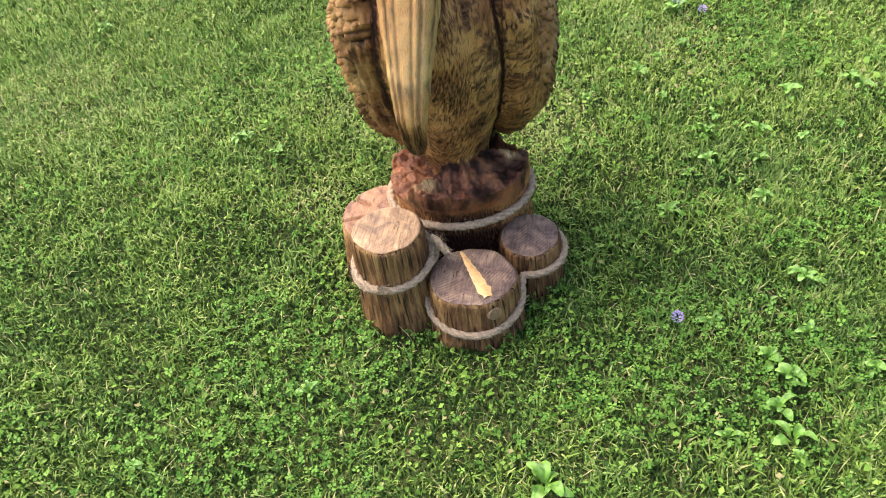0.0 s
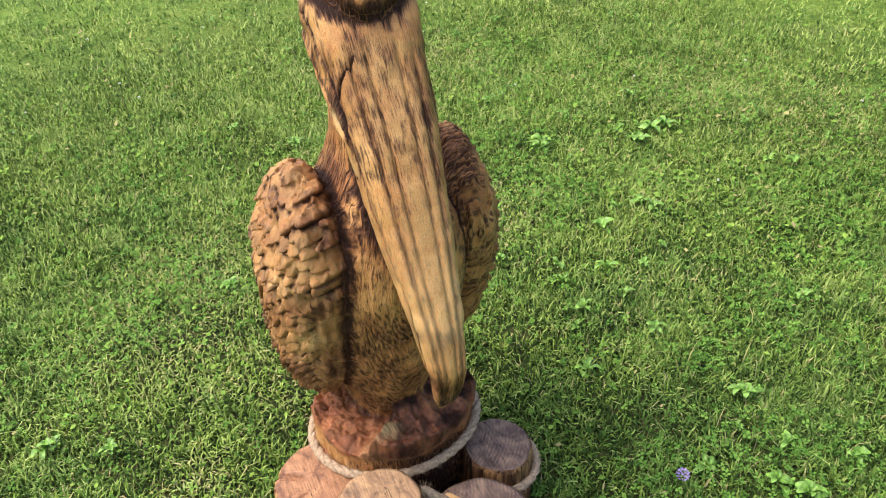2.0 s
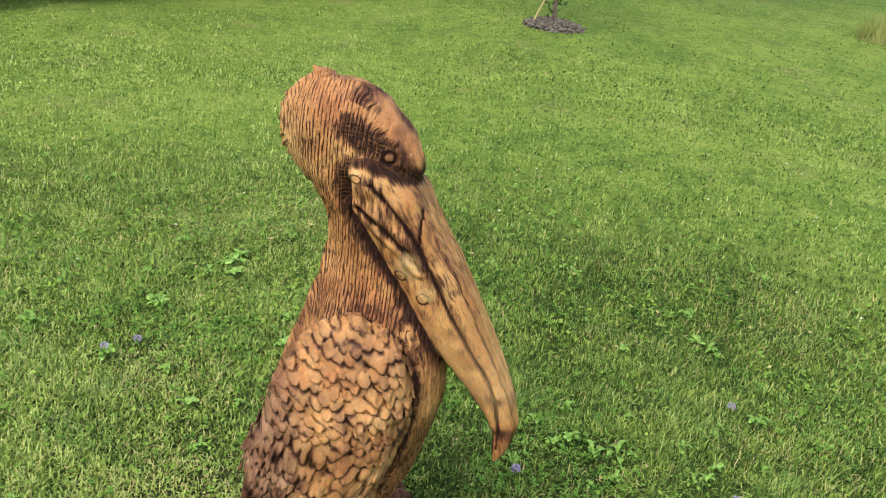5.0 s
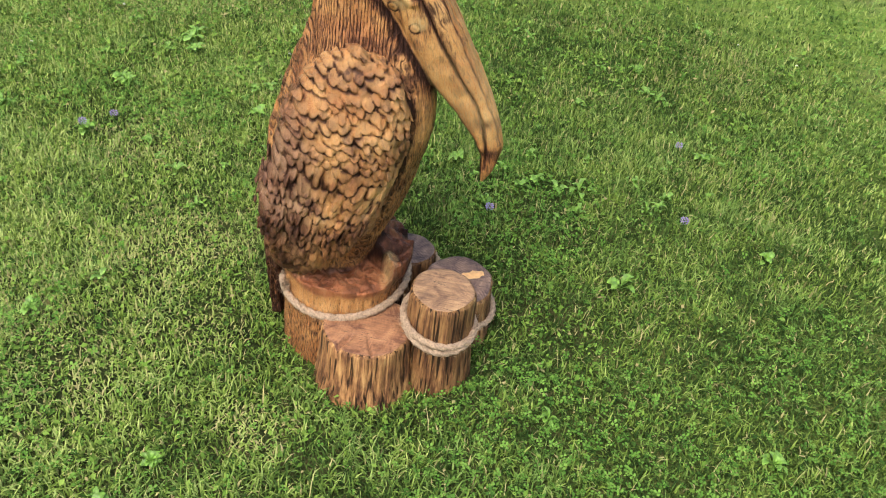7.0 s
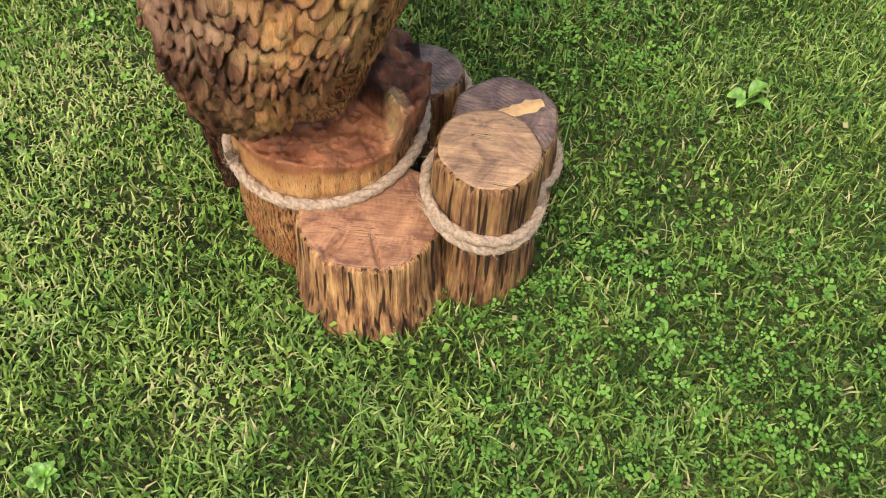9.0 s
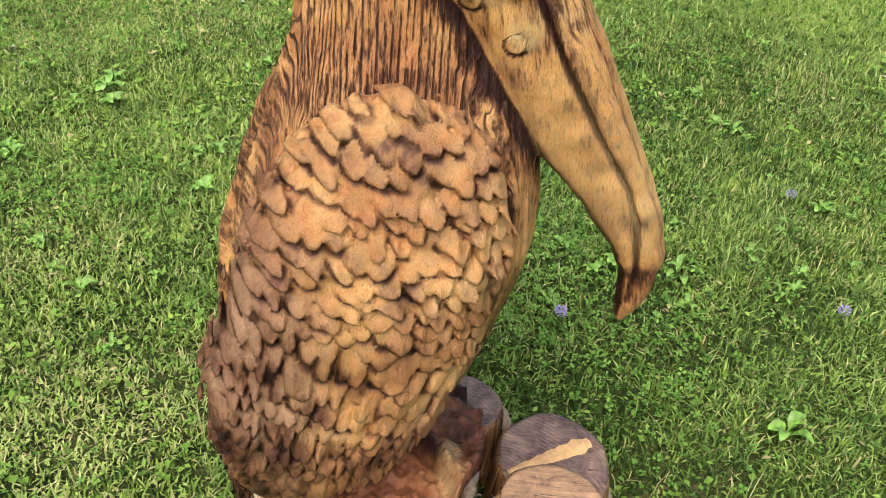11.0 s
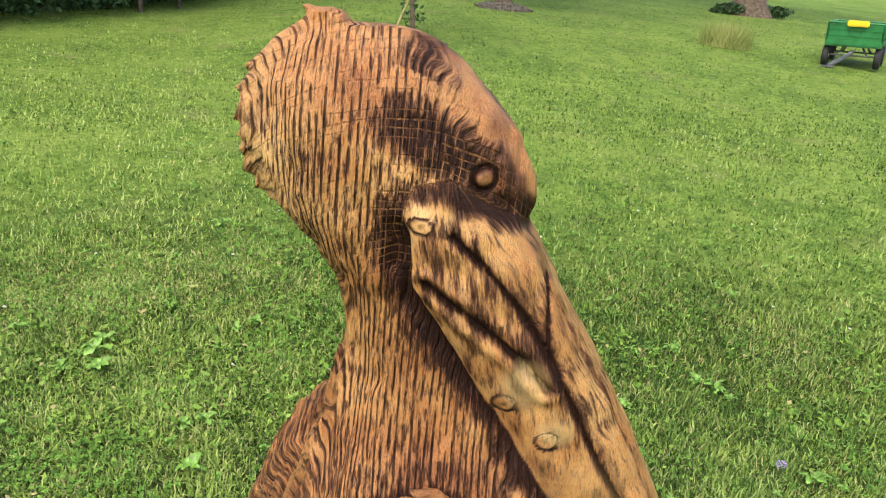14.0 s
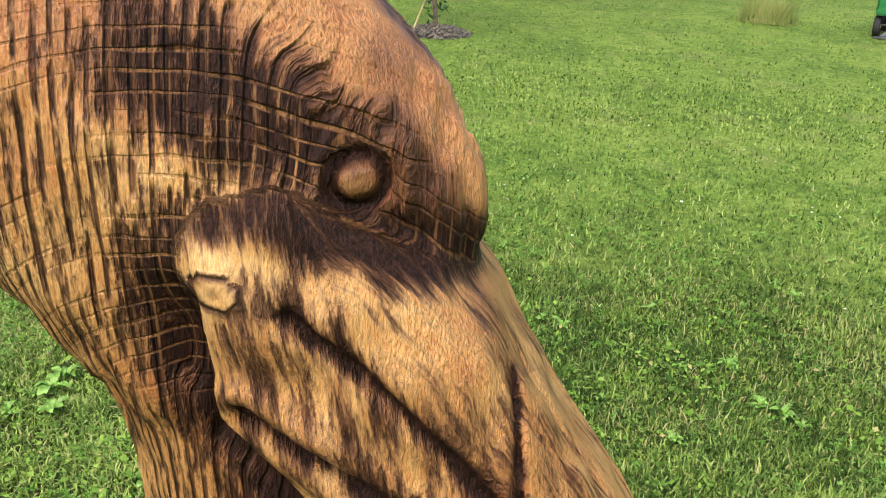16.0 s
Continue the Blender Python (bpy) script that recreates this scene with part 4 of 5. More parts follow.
POST_A = (-0.133, -0.233, 0.092, 0.088, 0.23)
POST_B = (0.076, -0.263, 0.112, 0.104, 0.10)
POST_C = (0.207, -0.09, 0.081, 0.087, 0.082)
POST_D = (-0.196, -0.043, 0.124, 0.122, 0.112)
log_post(*POST_A, 3, M_SIDE, M_TOP_TAN, "tall weathered log post with a tan sawn top, roped", 0.2)
post_b = log_post(*POST_B, 5, M_SIDE, M_TOP_GREY, "short dark log post with a split pale streak on its top", 0.12)
log_post(*POST_C, 8, M_SIDE, M_TOP_GREY, "low dark log post beside the stump", 0.08)
log_post(*POST_D, 12, M_SIDE_PALE, M_TOP_PINK, "wide pale log post with a pinkish cracked sawn top", 0.16, notch=((2.65, 0.022, 0.006), (3.5, 0.010, 0.004)))


def split_streak():
    """The fresh split across the top of the short post, and the knot in its side."""
    bm = bmesh.new()
    rng = random.Random(4)
    rows = []
    for i in range(19):
        t = i / 18
        x, y = -0.040 + 0.088 * t + rng.uniform(-0.001, 0.001), 0.082 - 0.15 * t
        w = (0.004 + 0.014 * t) * (1 if t < 0.9 else 0.6) * rng.uniform(0.9, 1.1)
        lo = 0.1012
        rows.append([bm.verts.new((x - w, y - w * 0.5, lo)), bm.verts.new((x - w * 0.5, y - w * 0.2, lo + rng.uniform(0.002, 0.005))), bm.verts.new((x + w * 0.1, y, lo + rng.uniform(0.001, 0.004))), bm.verts.new((x + w * 0.8 + rng.uniform(0, 0.004), y + w * 0.5, lo))])
    for r, q in zip(rows, rows[1:]):
        for k in (0, 1, 2):
            bm.faces.new((r[k], q[k], q[k + 1], r[k + 1]))
    part("split_streak", bm, M_FRESH, post_b, "pale fresh split wood", True)
    bm = bmesh.new()
    bmesh.ops.create_cone(bm, cap_ends=True, segments=20, radius1=0.021, radius2=0.018, depth=0.012, matrix=Matrix.LocRotScale((0.062, -0.088, 0.064), Vector((0.6, -0.8, 0.1)).to_track_quat("Z", "Y"), None))
    part("knot", bm, M_TOP_TAN, post_b, "round cut knot", False)


split_streak()


# ---- ropes ----
def rope_mesh(name, lines, radius=0.0105, lay=0.085, seed=1):
    rng = np.random.default_rng(seed)
    VV, FF, base = [], [], 0
    for pts, closed in lines:
        P = np.array(pts, float)
        if closed:
            P = np.vstack([P, P[:1]])
        seg = np.linalg.norm(np.diff(P, axis=0), axis=1)
        s = np.concatenate([[0], np.cumsum(seg)])
        n = int(s[-1] / 0.0045)
        t = np.linspace(0, s[-1], n)
        C = np.stack([np.interp(t, s, P[:, k]) for k in range(3)], 1)
        ker = np.hanning(9)[1:-1]
        for k in range(3):
            C[:, k] = np.convolve(np.pad(C[:, k], 3, mode="wrap" if closed else "edge"), ker / ker.sum(), "valid")
        T = np.gradient(C, axis=0)
        T /= np.linalg.norm(T, axis=1)[:, None]
        N = np.cross(T, (0, 0, 1.0))
        N /= np.linalg.norm(N, axis=1)[:, None] + 1e-9
        B = np.cross(T, N)
        m = 7
        for k in range(3):
            ph = t / lay * 2 * np.pi + k * 2 * np.pi / 3
            c = C + radius * 0.36 * (np.cos(ph)[:, None] * N + np.sin(ph)[:, None] * B)
            thick = radius * (0.72 + 0.03 * rng.standard_normal(n))
            ring = np.arange(m) / m * 2 * np.pi
            v = c[:, None] + thick[:, None, None] * (np.cos(ring)[None, :, None] * N[:, None] + np.sin(ring)[None, :, None] * B[:, None])
            VV.append(v.reshape(-1, 3))
            i, j = np.meshgrid(np.arange(n - 1), np.arange(m), indexing="ij")
            q = (j + 1) % m
            FF.append(base + np.stack([i * m + j, i * m + q, i * m + m + q, i * m + m + j], -1).reshape(-1, 4))
            base += n * m
        # loose fibres, and a frayed tuft at open ends
        nf = int(s[-1] * 2600)
        ids = rng.integers(0, n, nf)
        ends = [] if closed else [(0, -1, 90), (n - 1, 1, 90)]
        starts, dirs, lens = [C[ids] + rng.normal(0, 0.5 * radius, (nf, 3))], [rng.normal(0, 1, (nf, 3)) + 0.8 * T[ids]], [rng.uniform(0.006, 0.016, nf)]
        for e, sg, cnt in ends:
            starts.append(C[e] + rng.normal(0, 0.4 * radius, (cnt, 3)))
            dirs.append(sg * T[e] * 2.2 + rng.normal(0, 0.7, (cnt, 3)))
            lens.append(rng.uniform(0.012, 0.034, cnt))
        S, D, Ln = np.concatenate(starts), np.concatenate(dirs), np.concatenate(lens)
        D /= np.linalg.norm(D, axis=1)[:, None]
        W = np.cross(D, rng.normal(0, 1, D.shape))
        W /= np.linalg.norm(W, axis=1)[:, None]
        w = 0.0005
        v = np.stack([S - W * w, S + W * w, S + D * Ln[:, None] + W * w * 0.3, S + D * Ln[:, None] - W * w * 0.3], 1)
        VV.append(v.reshape(-1, 3))
        FF.append(base + np.arange(len(S) * 4).reshape(-1, 4))
        base += len(S) * 4
    return mesh_np(name, np.concatenate(VV), np.concatenate(FF), [M_ROPE])


def ring_path(post, off, z, a0=0.0, a1=360.0, n=60):
    cx, cy, rx, ry = post[:4]
    out = []
    for k in range(n):
        a = radians(a0 + (a1 - a0) * k / (n - 1 if a1 - a0 < 360 else n))
        out.append((cx + (rx + off) * math.cos(a), cy + (ry + off) * math.sin(a), z(a) if callable(z) else z))
    return out


STUMP = (0.004, 0.06, 0.190, 0.167)
stump_rope = new("rope", rope_mesh("rope", [
    (ring_path(STUMP, 0.010, lambda a: 0.122 + 0.012 * math.sin(a + 2.4), 128, 128 + 359, 90) + [(-0.125, 0.20, 0.14)], False)], 0.0108, seed=2))
stump_rope.matrix_world = LAWN
tagged(stump_rope, "hairy tan jute rope tied round the stump", "rope", "ropes")
post_rope = new("rope", rope_mesh("rope", [
    (ring_path(POST_A, 0.011, lambda a: 0.128 + 0.02 * math.sin(a + 0.4), 0, 360, 60), True),
    (ring_path(POST_A, 0.013, lambda a: 0.108 + 0.022 * math.sin(a + 0.4) + 0.012 * (a - 3.0) ** 2, 120, 262, 44), False),
    ([(-0.02, -0.19, 0.14), (-0.038, -0.225, 0.085)] + ring_path(POST_B, 0.011, lambda a: 0.030 - 0.028 * math.sin(-a), 172, 372, 50) + ring_path(POST_C, 0.011, 0.03, 262, 400, 40), False),
    ([(-0.036, -0.20, 0.175), (-0.02, -0.205, 0.17), (0.012, -0.225, 0.14)], False)], 0.0098, seed=3))
post_rope.matrix_world = LAWN
tagged(post_rope, "hairy tan jute rope looped round the log posts", "rope", "ropes")


# ---- grass, clover and weeds ----
FEET = [(0.004, 0.06, 0.19, 0.168)] + [tuple(p[:4]) for p in (POST_A, POST_B, POST_C, POST_D)]


def free(x, y, pad=0.0):
    ok = np.ones(len(x), bool)
    for cx, cy, rx, ry in FEET:
        ok &= ((x - cx) / (rx + pad)) ** 2 + ((y - cy) / (ry + pad)) ** 2 > 1
    return ok


def patches(x, y):
    """Slow changes over the lawn: lushness, dryness, and where clover has the upper hand over paler grass."""
    lush = 0.30 * vnoise2(x, y, 2.4, 21) + 0.35 * vnoise2(x, y, 8.5, 22) + 0.35 * vnoise2(x, y, 26, 25)
    dry = np.clip((vnoise2(x, y, 0.9, 23) * 0.5 + vnoise2(x, y, 3.7, 24) * 0.5 - 0.56) * 4, 0, 1)
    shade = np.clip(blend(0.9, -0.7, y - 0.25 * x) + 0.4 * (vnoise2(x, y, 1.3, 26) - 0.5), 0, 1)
    return lush, dry, shade


DRY_SPOTS = ((-1.62, 0.7, 0.3), (-0.42, 0.75, 0.25), (-0.33, 1.04, 0.3), (-0.47, 0.16, 0.11), (-0.16, 0.43, 0.16), (0.2, 0.65, 0.3), (0.7, 1.0, 0.25), (2.3, 1.1, 0.5), (2.0, 1.55, 0.4), (0.9, 2.3, 0.45))


def grass(name, count, region, height, width, seed, segs, label, fresh=0.0, spread=0.21, straw=1.0):
    rng = np.random.default_rng(seed)
    x, y = region(rng, count)
    keep = free(x, y, -0.006)
    x, y = x[keep], y[keep]
    lush, dry, shade = patches(x, y)
    keep = rng.random(len(x)) < 0.5 + 0.9 * lush
    x, y, lush, dry, shade = x[keep], y[keep], lush[keep], dry[keep], shade[keep]
    n = len(x)
    spot = np.zeros(n)
    for sx, sy, sr in DRY_SPOTS:
        spot = np.maximum(spot, np.clip(1.2 - np.hypot(x - sx, y - sy) / sr + 1.2 * (lush - 0.5), 0, 0.9))
    z = turf_height(x, y) - 0.004
    h = height * rng.uniform(0.45, 1.25, n) * (0.55 + 0.8 * lush) * (1 - 0.4 * spot)
    w = width * rng.uniform(0.6, 1.3, n)
    az = rng.uniform(0, 2 * np.pi, n) + 2.0 * (vnoise2(x, y, 7, seed) - 0.5)
    lean = np.clip(rng.normal(0.85, 0.42, n), 0.05, 1.5)
    dx, dy = np.cos(az), np.sin(az)
    base = np.stack([x, y, z], 1)
    side = np.stack([-dy, dx, 0 * x], 1) * (w / 2)[:, None]
    l1, l2 = lean * 0.55, np.minimum(lean * 1.45, 1.75)
    m = base + np.stack([dx * np.sin(l1), dy * np.sin(l1), np.cos(l1)], 1) * (h * 0.5)[:, None]
    t = m + np.stack([dx * np.sin(l2), dy * np.sin(l2), np.cos(l2)], 1) * (h * 0.5)[:, None]
    # fresh lifts the tint: light through blades seen low is put into the colour
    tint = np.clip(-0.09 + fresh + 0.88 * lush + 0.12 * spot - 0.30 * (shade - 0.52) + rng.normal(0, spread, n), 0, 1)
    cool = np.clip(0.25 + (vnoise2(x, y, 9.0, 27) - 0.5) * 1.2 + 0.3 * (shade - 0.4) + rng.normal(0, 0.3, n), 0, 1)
    dr = np.clip((rng.random(n) < straw * (0.035 + 0.12 * dry + 0.24 * spot)) * rng.uniform(0.4, 1, n), 0, 1)
    # each blade darkens towards its root: shade low in the grass put into tint
    if segs == 2:
        V = np.stack([base - side, base + side, m - side * 0.85, m + side * 0.85, t], 1)
        k = np.arange(n)[:, None] * 5
        F = np.concatenate([k + (0, 1, 3), k + (0, 3, 2), k + (2, 3, 4)])
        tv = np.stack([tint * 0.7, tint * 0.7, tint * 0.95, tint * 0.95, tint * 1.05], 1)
        dv, cv = np.repeat(dr, 5), np.repeat(cool, 5)
    else:
        V = np.stack([base - side, base + side, t], 1)
        F = np.arange(n * 3).reshape(-1, 3)
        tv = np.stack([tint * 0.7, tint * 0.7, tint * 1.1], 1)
        dv, cv = np.repeat(dr, 3), np.repeat(cool, 3)
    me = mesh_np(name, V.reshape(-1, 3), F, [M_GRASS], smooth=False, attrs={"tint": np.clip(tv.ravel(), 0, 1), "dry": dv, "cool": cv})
    ob = new(name, me)
    ob.matrix_world = LAWN
    tagged(ob, label, "grass", kind="stuff")


def block(x0, x1, y0, y1):
    return lambda rng, n: (rng.uniform(x0, x1, n) + rng.normal(0, 0.22, n), rng.uniform(y0, y1, n) + rng.normal(0, 0.22, n))


def fan(r0, r1, a0, a1):
    def pick(rng, n):
        a = np.radians(rng.uniform(a0, a1, n))
        r = np.exp(rng.uniform(np.log(r0), np.log(r1), n))
        return r * np.cos(a) - 0.6, r * np.sin(a) - 0.6
    return pick


# further bands get a lighter tint, which paints in the light their blades catch
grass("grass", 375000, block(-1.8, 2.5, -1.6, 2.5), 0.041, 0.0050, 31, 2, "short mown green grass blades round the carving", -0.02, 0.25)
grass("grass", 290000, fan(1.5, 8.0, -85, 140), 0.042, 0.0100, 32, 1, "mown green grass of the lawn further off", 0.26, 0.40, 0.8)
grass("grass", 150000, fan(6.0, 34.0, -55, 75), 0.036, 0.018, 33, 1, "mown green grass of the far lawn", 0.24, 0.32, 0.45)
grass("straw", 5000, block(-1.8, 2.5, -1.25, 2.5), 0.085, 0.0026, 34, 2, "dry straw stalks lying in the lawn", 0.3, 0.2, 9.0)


def clover(count, seed):
    rng = np.random.default_rng(seed)
    x, y = rng.normal(0.8, 1.9, count), rng.normal(0.2, 1.8, count)
    c = vnoise2(x, y, 2.2, 41) * 0.6 + vnoise2(x, y, 7, 42) * 0.4 + 0.12 * (patches(x, y)[2] - 0.4)
    keep = free(x, y, 0.01) & (rng.random(count) < np.clip((c - 0.45) * 4, 0.12, 0.95))
    x, y = x[keep], y[keep]
    n = len(x)
    z = turf_height(x, y) + rng.uniform(0.016, 0.044, n)
    r = rng.uniform(0.0045, 0.0115, n)
    a0 = rng.uniform(0, 2 * np.pi, n)
    tilt = rng.normal(0, 0.35, (n, 2))
    tint = np.clip(rng.normal(0.5, 0.24, n), 0, 1)
    V, T = [], []
    for k in range(3):
        a = a0 + k * 2.094
        for rr, da in ((0.08, 0.0), (0.75, 0.62), (1.0, 0.0), (0.75, -0.62)):
            px, py = np.cos(a + da) * r * rr, np.sin(a + da) * r * rr
            V.append(np.stack([x + px, y + py, z + px * tilt[:, 0] + py * tilt[:, 1] + 0.15 * r * rr], 1))
            T.append(np.clip(tint + (0.12 if rr == 1.0 else 0), 0, 1))
    V, T = np.stack(V, 1), np.stack(T, 1)
    k = np.arange(n)[:, None] * 12
    F = np.concatenate([k + (0 + 4 * j, 3 + 4 * j, 2 + 4 * j, 1 + 4 * j) for j in range(3)])
    me = mesh_np("clover", V.reshape(-1, 3), F, [M_CLOVER], smooth=False, attrs={"tint": T.ravel(), "dry": np.zeros(n * 12)})
    ob = new("clover", me)
    ob.matrix_world = LAWN
    tagged(ob, "low three-leaved clover growing through the grass", "clover", kind="stuff")


clover(80000, 51)


def small_leaves(count, region, size, seed, label):
    """Single broad leaves of low weeds, in drifts, tilted every way."""
    rng = np.random.default_rng(seed)
    x, y = region(rng, count)
    drift = 0.5 * vnoise2(x, y, 3.0, 44) + 0.5 * vnoise2(x, y, 11, 45)
    keep = free(x, y, 0.015) & (rng.random(count) < np.clip((drift - 0.42) * 3, 0.15, 1))
    x, y, drift = x[keep], y[keep], drift[keep]
    n = len(x)
    az, tilt = rng.uniform(0, 2 * np.pi, n), rng.normal(0.35, 0.35, n)
    long = size * rng.uniform(0.6, 1.5, n)
    d = np.stack([np.cos(az) * np.cos(tilt), np.sin(az) * np.cos(tilt), np.sin(tilt)], 1)
    w = np.stack([-np.sin(az), np.cos(az), rng.normal(0, 0.35, n)], 1) * (long * rng.uniform(0.22, 0.36, n))[:, None]
    root = np.stack([x, y, turf_height(x, y) + rng.uniform(0.010, 0.034, n)], 1)
    droop = np.stack([0 * x, 0 * x, -0.18 * long], 1)
    V = np.stack([root, root + d * (0.45 * long)[:, None] + w, root + d * (0.5 * long)[:, None] + 0.25 * droop, root + d * (0.45 * long)[:, None] - w, root + d * long[:, None] + droop], 1)
    k = np.arange(n)[:, None] * 5
    F = np.concatenate([k + (0, 2, 1), k + (0, 3, 2), k + (1, 2, 4), k + (2, 3, 4)])
    tint = np.clip(0.36 + 0.5 * (drift - 0.5) + rng.normal(0, 0.25, n), 0, 1)
    me = mesh_np("small_leaves", V.reshape(-1, 3), F, [M_SMALL], smooth=False, attrs={"tint": np.repeat(tint, 5), "dry": np.repeat((rng.random(n) < 0.05) * 0.8, 5)})
    ob = new("small_leaves", me)
    ob.matrix_world = LAWN
    tagged(ob, label, "weeds", kind="stuff")


small_leaves(26000, block(-1.8, 2.5, -1.25, 2.5), 0.015, 52, "small broad weed leaves mixed into the near grass")
small_leaves(30000, fan(2.2, 9.0, -75, 135), 0.022, 53, "small broad weed leaves in the lawn further off")


def clover_heads(count, seed):
    rng = np.random.default_rng(seed)
    a, r = rng.uniform(-1.0, 1.9, count), np.sqrt(rng.uniform(0.15, 1, count)) * 7
    x, y = r * np.cos(a) - 0.8, r * np.sin(a) - 0.8
    V, F, b = [], [], 0
    for px, py in zip(x, y):
        if not free(np.array([px]), np.array([py]), 0.03)[0]:
            continue
        z = turf_at(px, py) + rng.uniform(0.035, 0.06)
        s = rng.uniform(0.005, 0.009)
        d = rng.normal(0, 1, (26, 3))
        d /= np.linalg.norm(d, axis=1)[:, None]
        d[:, 2] = np.abs(d[:, 2]) * 0.9 - 0.2
        w = np.cross(d, rng.normal(0, 1, d.shape))
        w /= np.linalg.norm(w, axis=1)[:, None]
        c = np.array([px, py, z])
        q = np.stack([c + d * s * 0.2, c + d * s * 0.7 + w * s * 0.28, c + d * s * 1.1, c + d * s * 0.7 - w * s * 0.28], 1)
        V.append(q.reshape(-1, 3))
        F.append(b + np.arange(104).reshape(-1, 4))
        b += 104
    ob = new("clover_heads", mesh_np("clover_heads", np.concatenate(V), np.concatenate(F), [M_WHITE], smooth=False))
    ob.matrix_world = LAWN
    tagged(ob, "small white clover flower heads dotted over the lawn", "flowers", kind="stuff")


clover_heads(170, 61)


def leaf_mesh(name, long, wide, rise, mat):
    bm = bmesh.new()
    rows = []
    for i in range(8):
        s = i / 7
        w = wide * (0.12 if s < 0.15 else math.sin(math.pi * min(1, (s - 0.08) / 0.95)) ** 0.7) / 2
        z = rise * math.sin(s * 2.4) * long
        rows.append([bm.verts.new((long * s, k * w, z + abs(k) * w * 0.35 + 0.0025 * math.sin(9 * s + 3 * k))) for k in (-1, -0.5, 0, 0.5, 1)])
    for a, b in zip(rows, rows[1:]):
        for k in range(4):
            bm.faces.new((a[k], b[k], b[k + 1], a[k + 1]))
    return bm_mesh(name, bm, mat, True)


LEAVES = [leaf_mesh("leaf", 0.075, 0.040, 0.42, M_WEED), leaf_mesh("leaf", 0.06, 0.038, 0.55, M_WEED), leaf_mesh("leaf", 0.085, 0.030, 0.5, M_WEED)]


def weed(x, y, size, rng):
    root = new("broadleaf_weed")
    root.matrix_world = at(x, y, 0.008, rng.uniform(0, 360))
    n = rng.integers(6, 11)
    for k in range(n):
        ob = new("leaf", LEAVES[rng.integers(0, 3)])
        ob.parent = root
        ob.matrix_local = pose(0, 0, rng.uniform(0, 0.015), rng.uniform(-20, 20), rng.uniform(-30, 8), k * 360 / n + rng.uniform(-25, 25)) @ Matrix.Scale(size * rng.uniform(0.6, 1.15), 4)
    return tagged(root, "bright green broad-leaved weed rosette in the grass", "weed", "broadleaf weeds")


WEEDS = ((0.58, 0.11), (0.665, -0.297), (0.90, -0.156), (0.78, -0.41), (0.67, -0.63), (0.80, -0.63), (0.29, -0.77), (0.82, -0.47), (-1.67, 1.15), (-0.81, 0.415),
         (0.86, 0.45), (-0.30, -0.565), (-0.65, -0.81), (1.0, -0.43), (0.156, 1.69), (1.59, 1.155), (1.08, 1.26), (1.42, 1.096), (1.84, 0.695), (-0.25, 0.885),
         (0.99, 0.42), (0.97, 0.65), (1.04, 1.67), (1.275, 1.425), (1.53, 1.156), (1.05, 1.23), (0.72, 1.57), (2.1, 0.05), (1.51, -0.62), (1.74, -0.93),
         (1.02, -0.66), (2.19, -0.365), (0.65, 1.2), (-0.66, 0.356), (-0.79, 0.418), (0.78, -0.55), (1.18, -1.12), (0.56, -1.28), (-0.33, -1.145), (1.69, -0.98), (2.9, 1.13))
wr = np.random.default_rng(71)
for wx, wy in WEEDS:
    weed(wx, wy, wr.uniform(0.4, 0.75), wr)
for k in range(190):
    a, r = wr.uniform(-0.9, 1.7), wr.uniform(0.7, 4.8)
    px, py = r * math.cos(a), r * math.sin(a)
    if math.hypot(px, py) > 0.55:
        weed(px, py, wr.uniform(0.22, 0.48), wr)


def selfheal(x, y):
    root = new("purple_wildflower")
    root.matrix_world = at(x, y)
    bm = bmesh.new()
    rod(bm, (0, 0, 0), (0.004, 0.002, 0.05), 0.0016, 0.0012, 6)
    part("stem", bm, M_CLOVER, root)
    bm = bmesh.new()
    for k in range(34):
        a, s = k * 2.4, 0.35 + 0.65 * math.sin(math.pi * (k + 3) / 40)
        p = Vector((0.004 + math.cos(a) * 0.010 * s, 0.002 + math.sin(a) * 0.010 * s, 0.046 + 0.022 * k / 34))
        d = Vector((math.cos(a), math.sin(a), 0.5)) * 0.007
        w = Vector((-math.sin(a), math.cos(a), 0)) * 0.0032
        bm.faces.new([bm.verts.new(q) for q in (p, p + d * 0.6 + w, p + d, p + d * 0.6 - w)])
    part("flower_head", bm, M_PURPLE, root, "purple petals")
    tagged(root, "small purple wildflower standing in the grass", "flower", "purple wildflowers")


for fx, fy in ((0.575, -0.317), (0.652, 1.207), (1.197, -1.03), (0.655, -1.001), (0.74, 1.13)):
    selfheal(fx, fy)


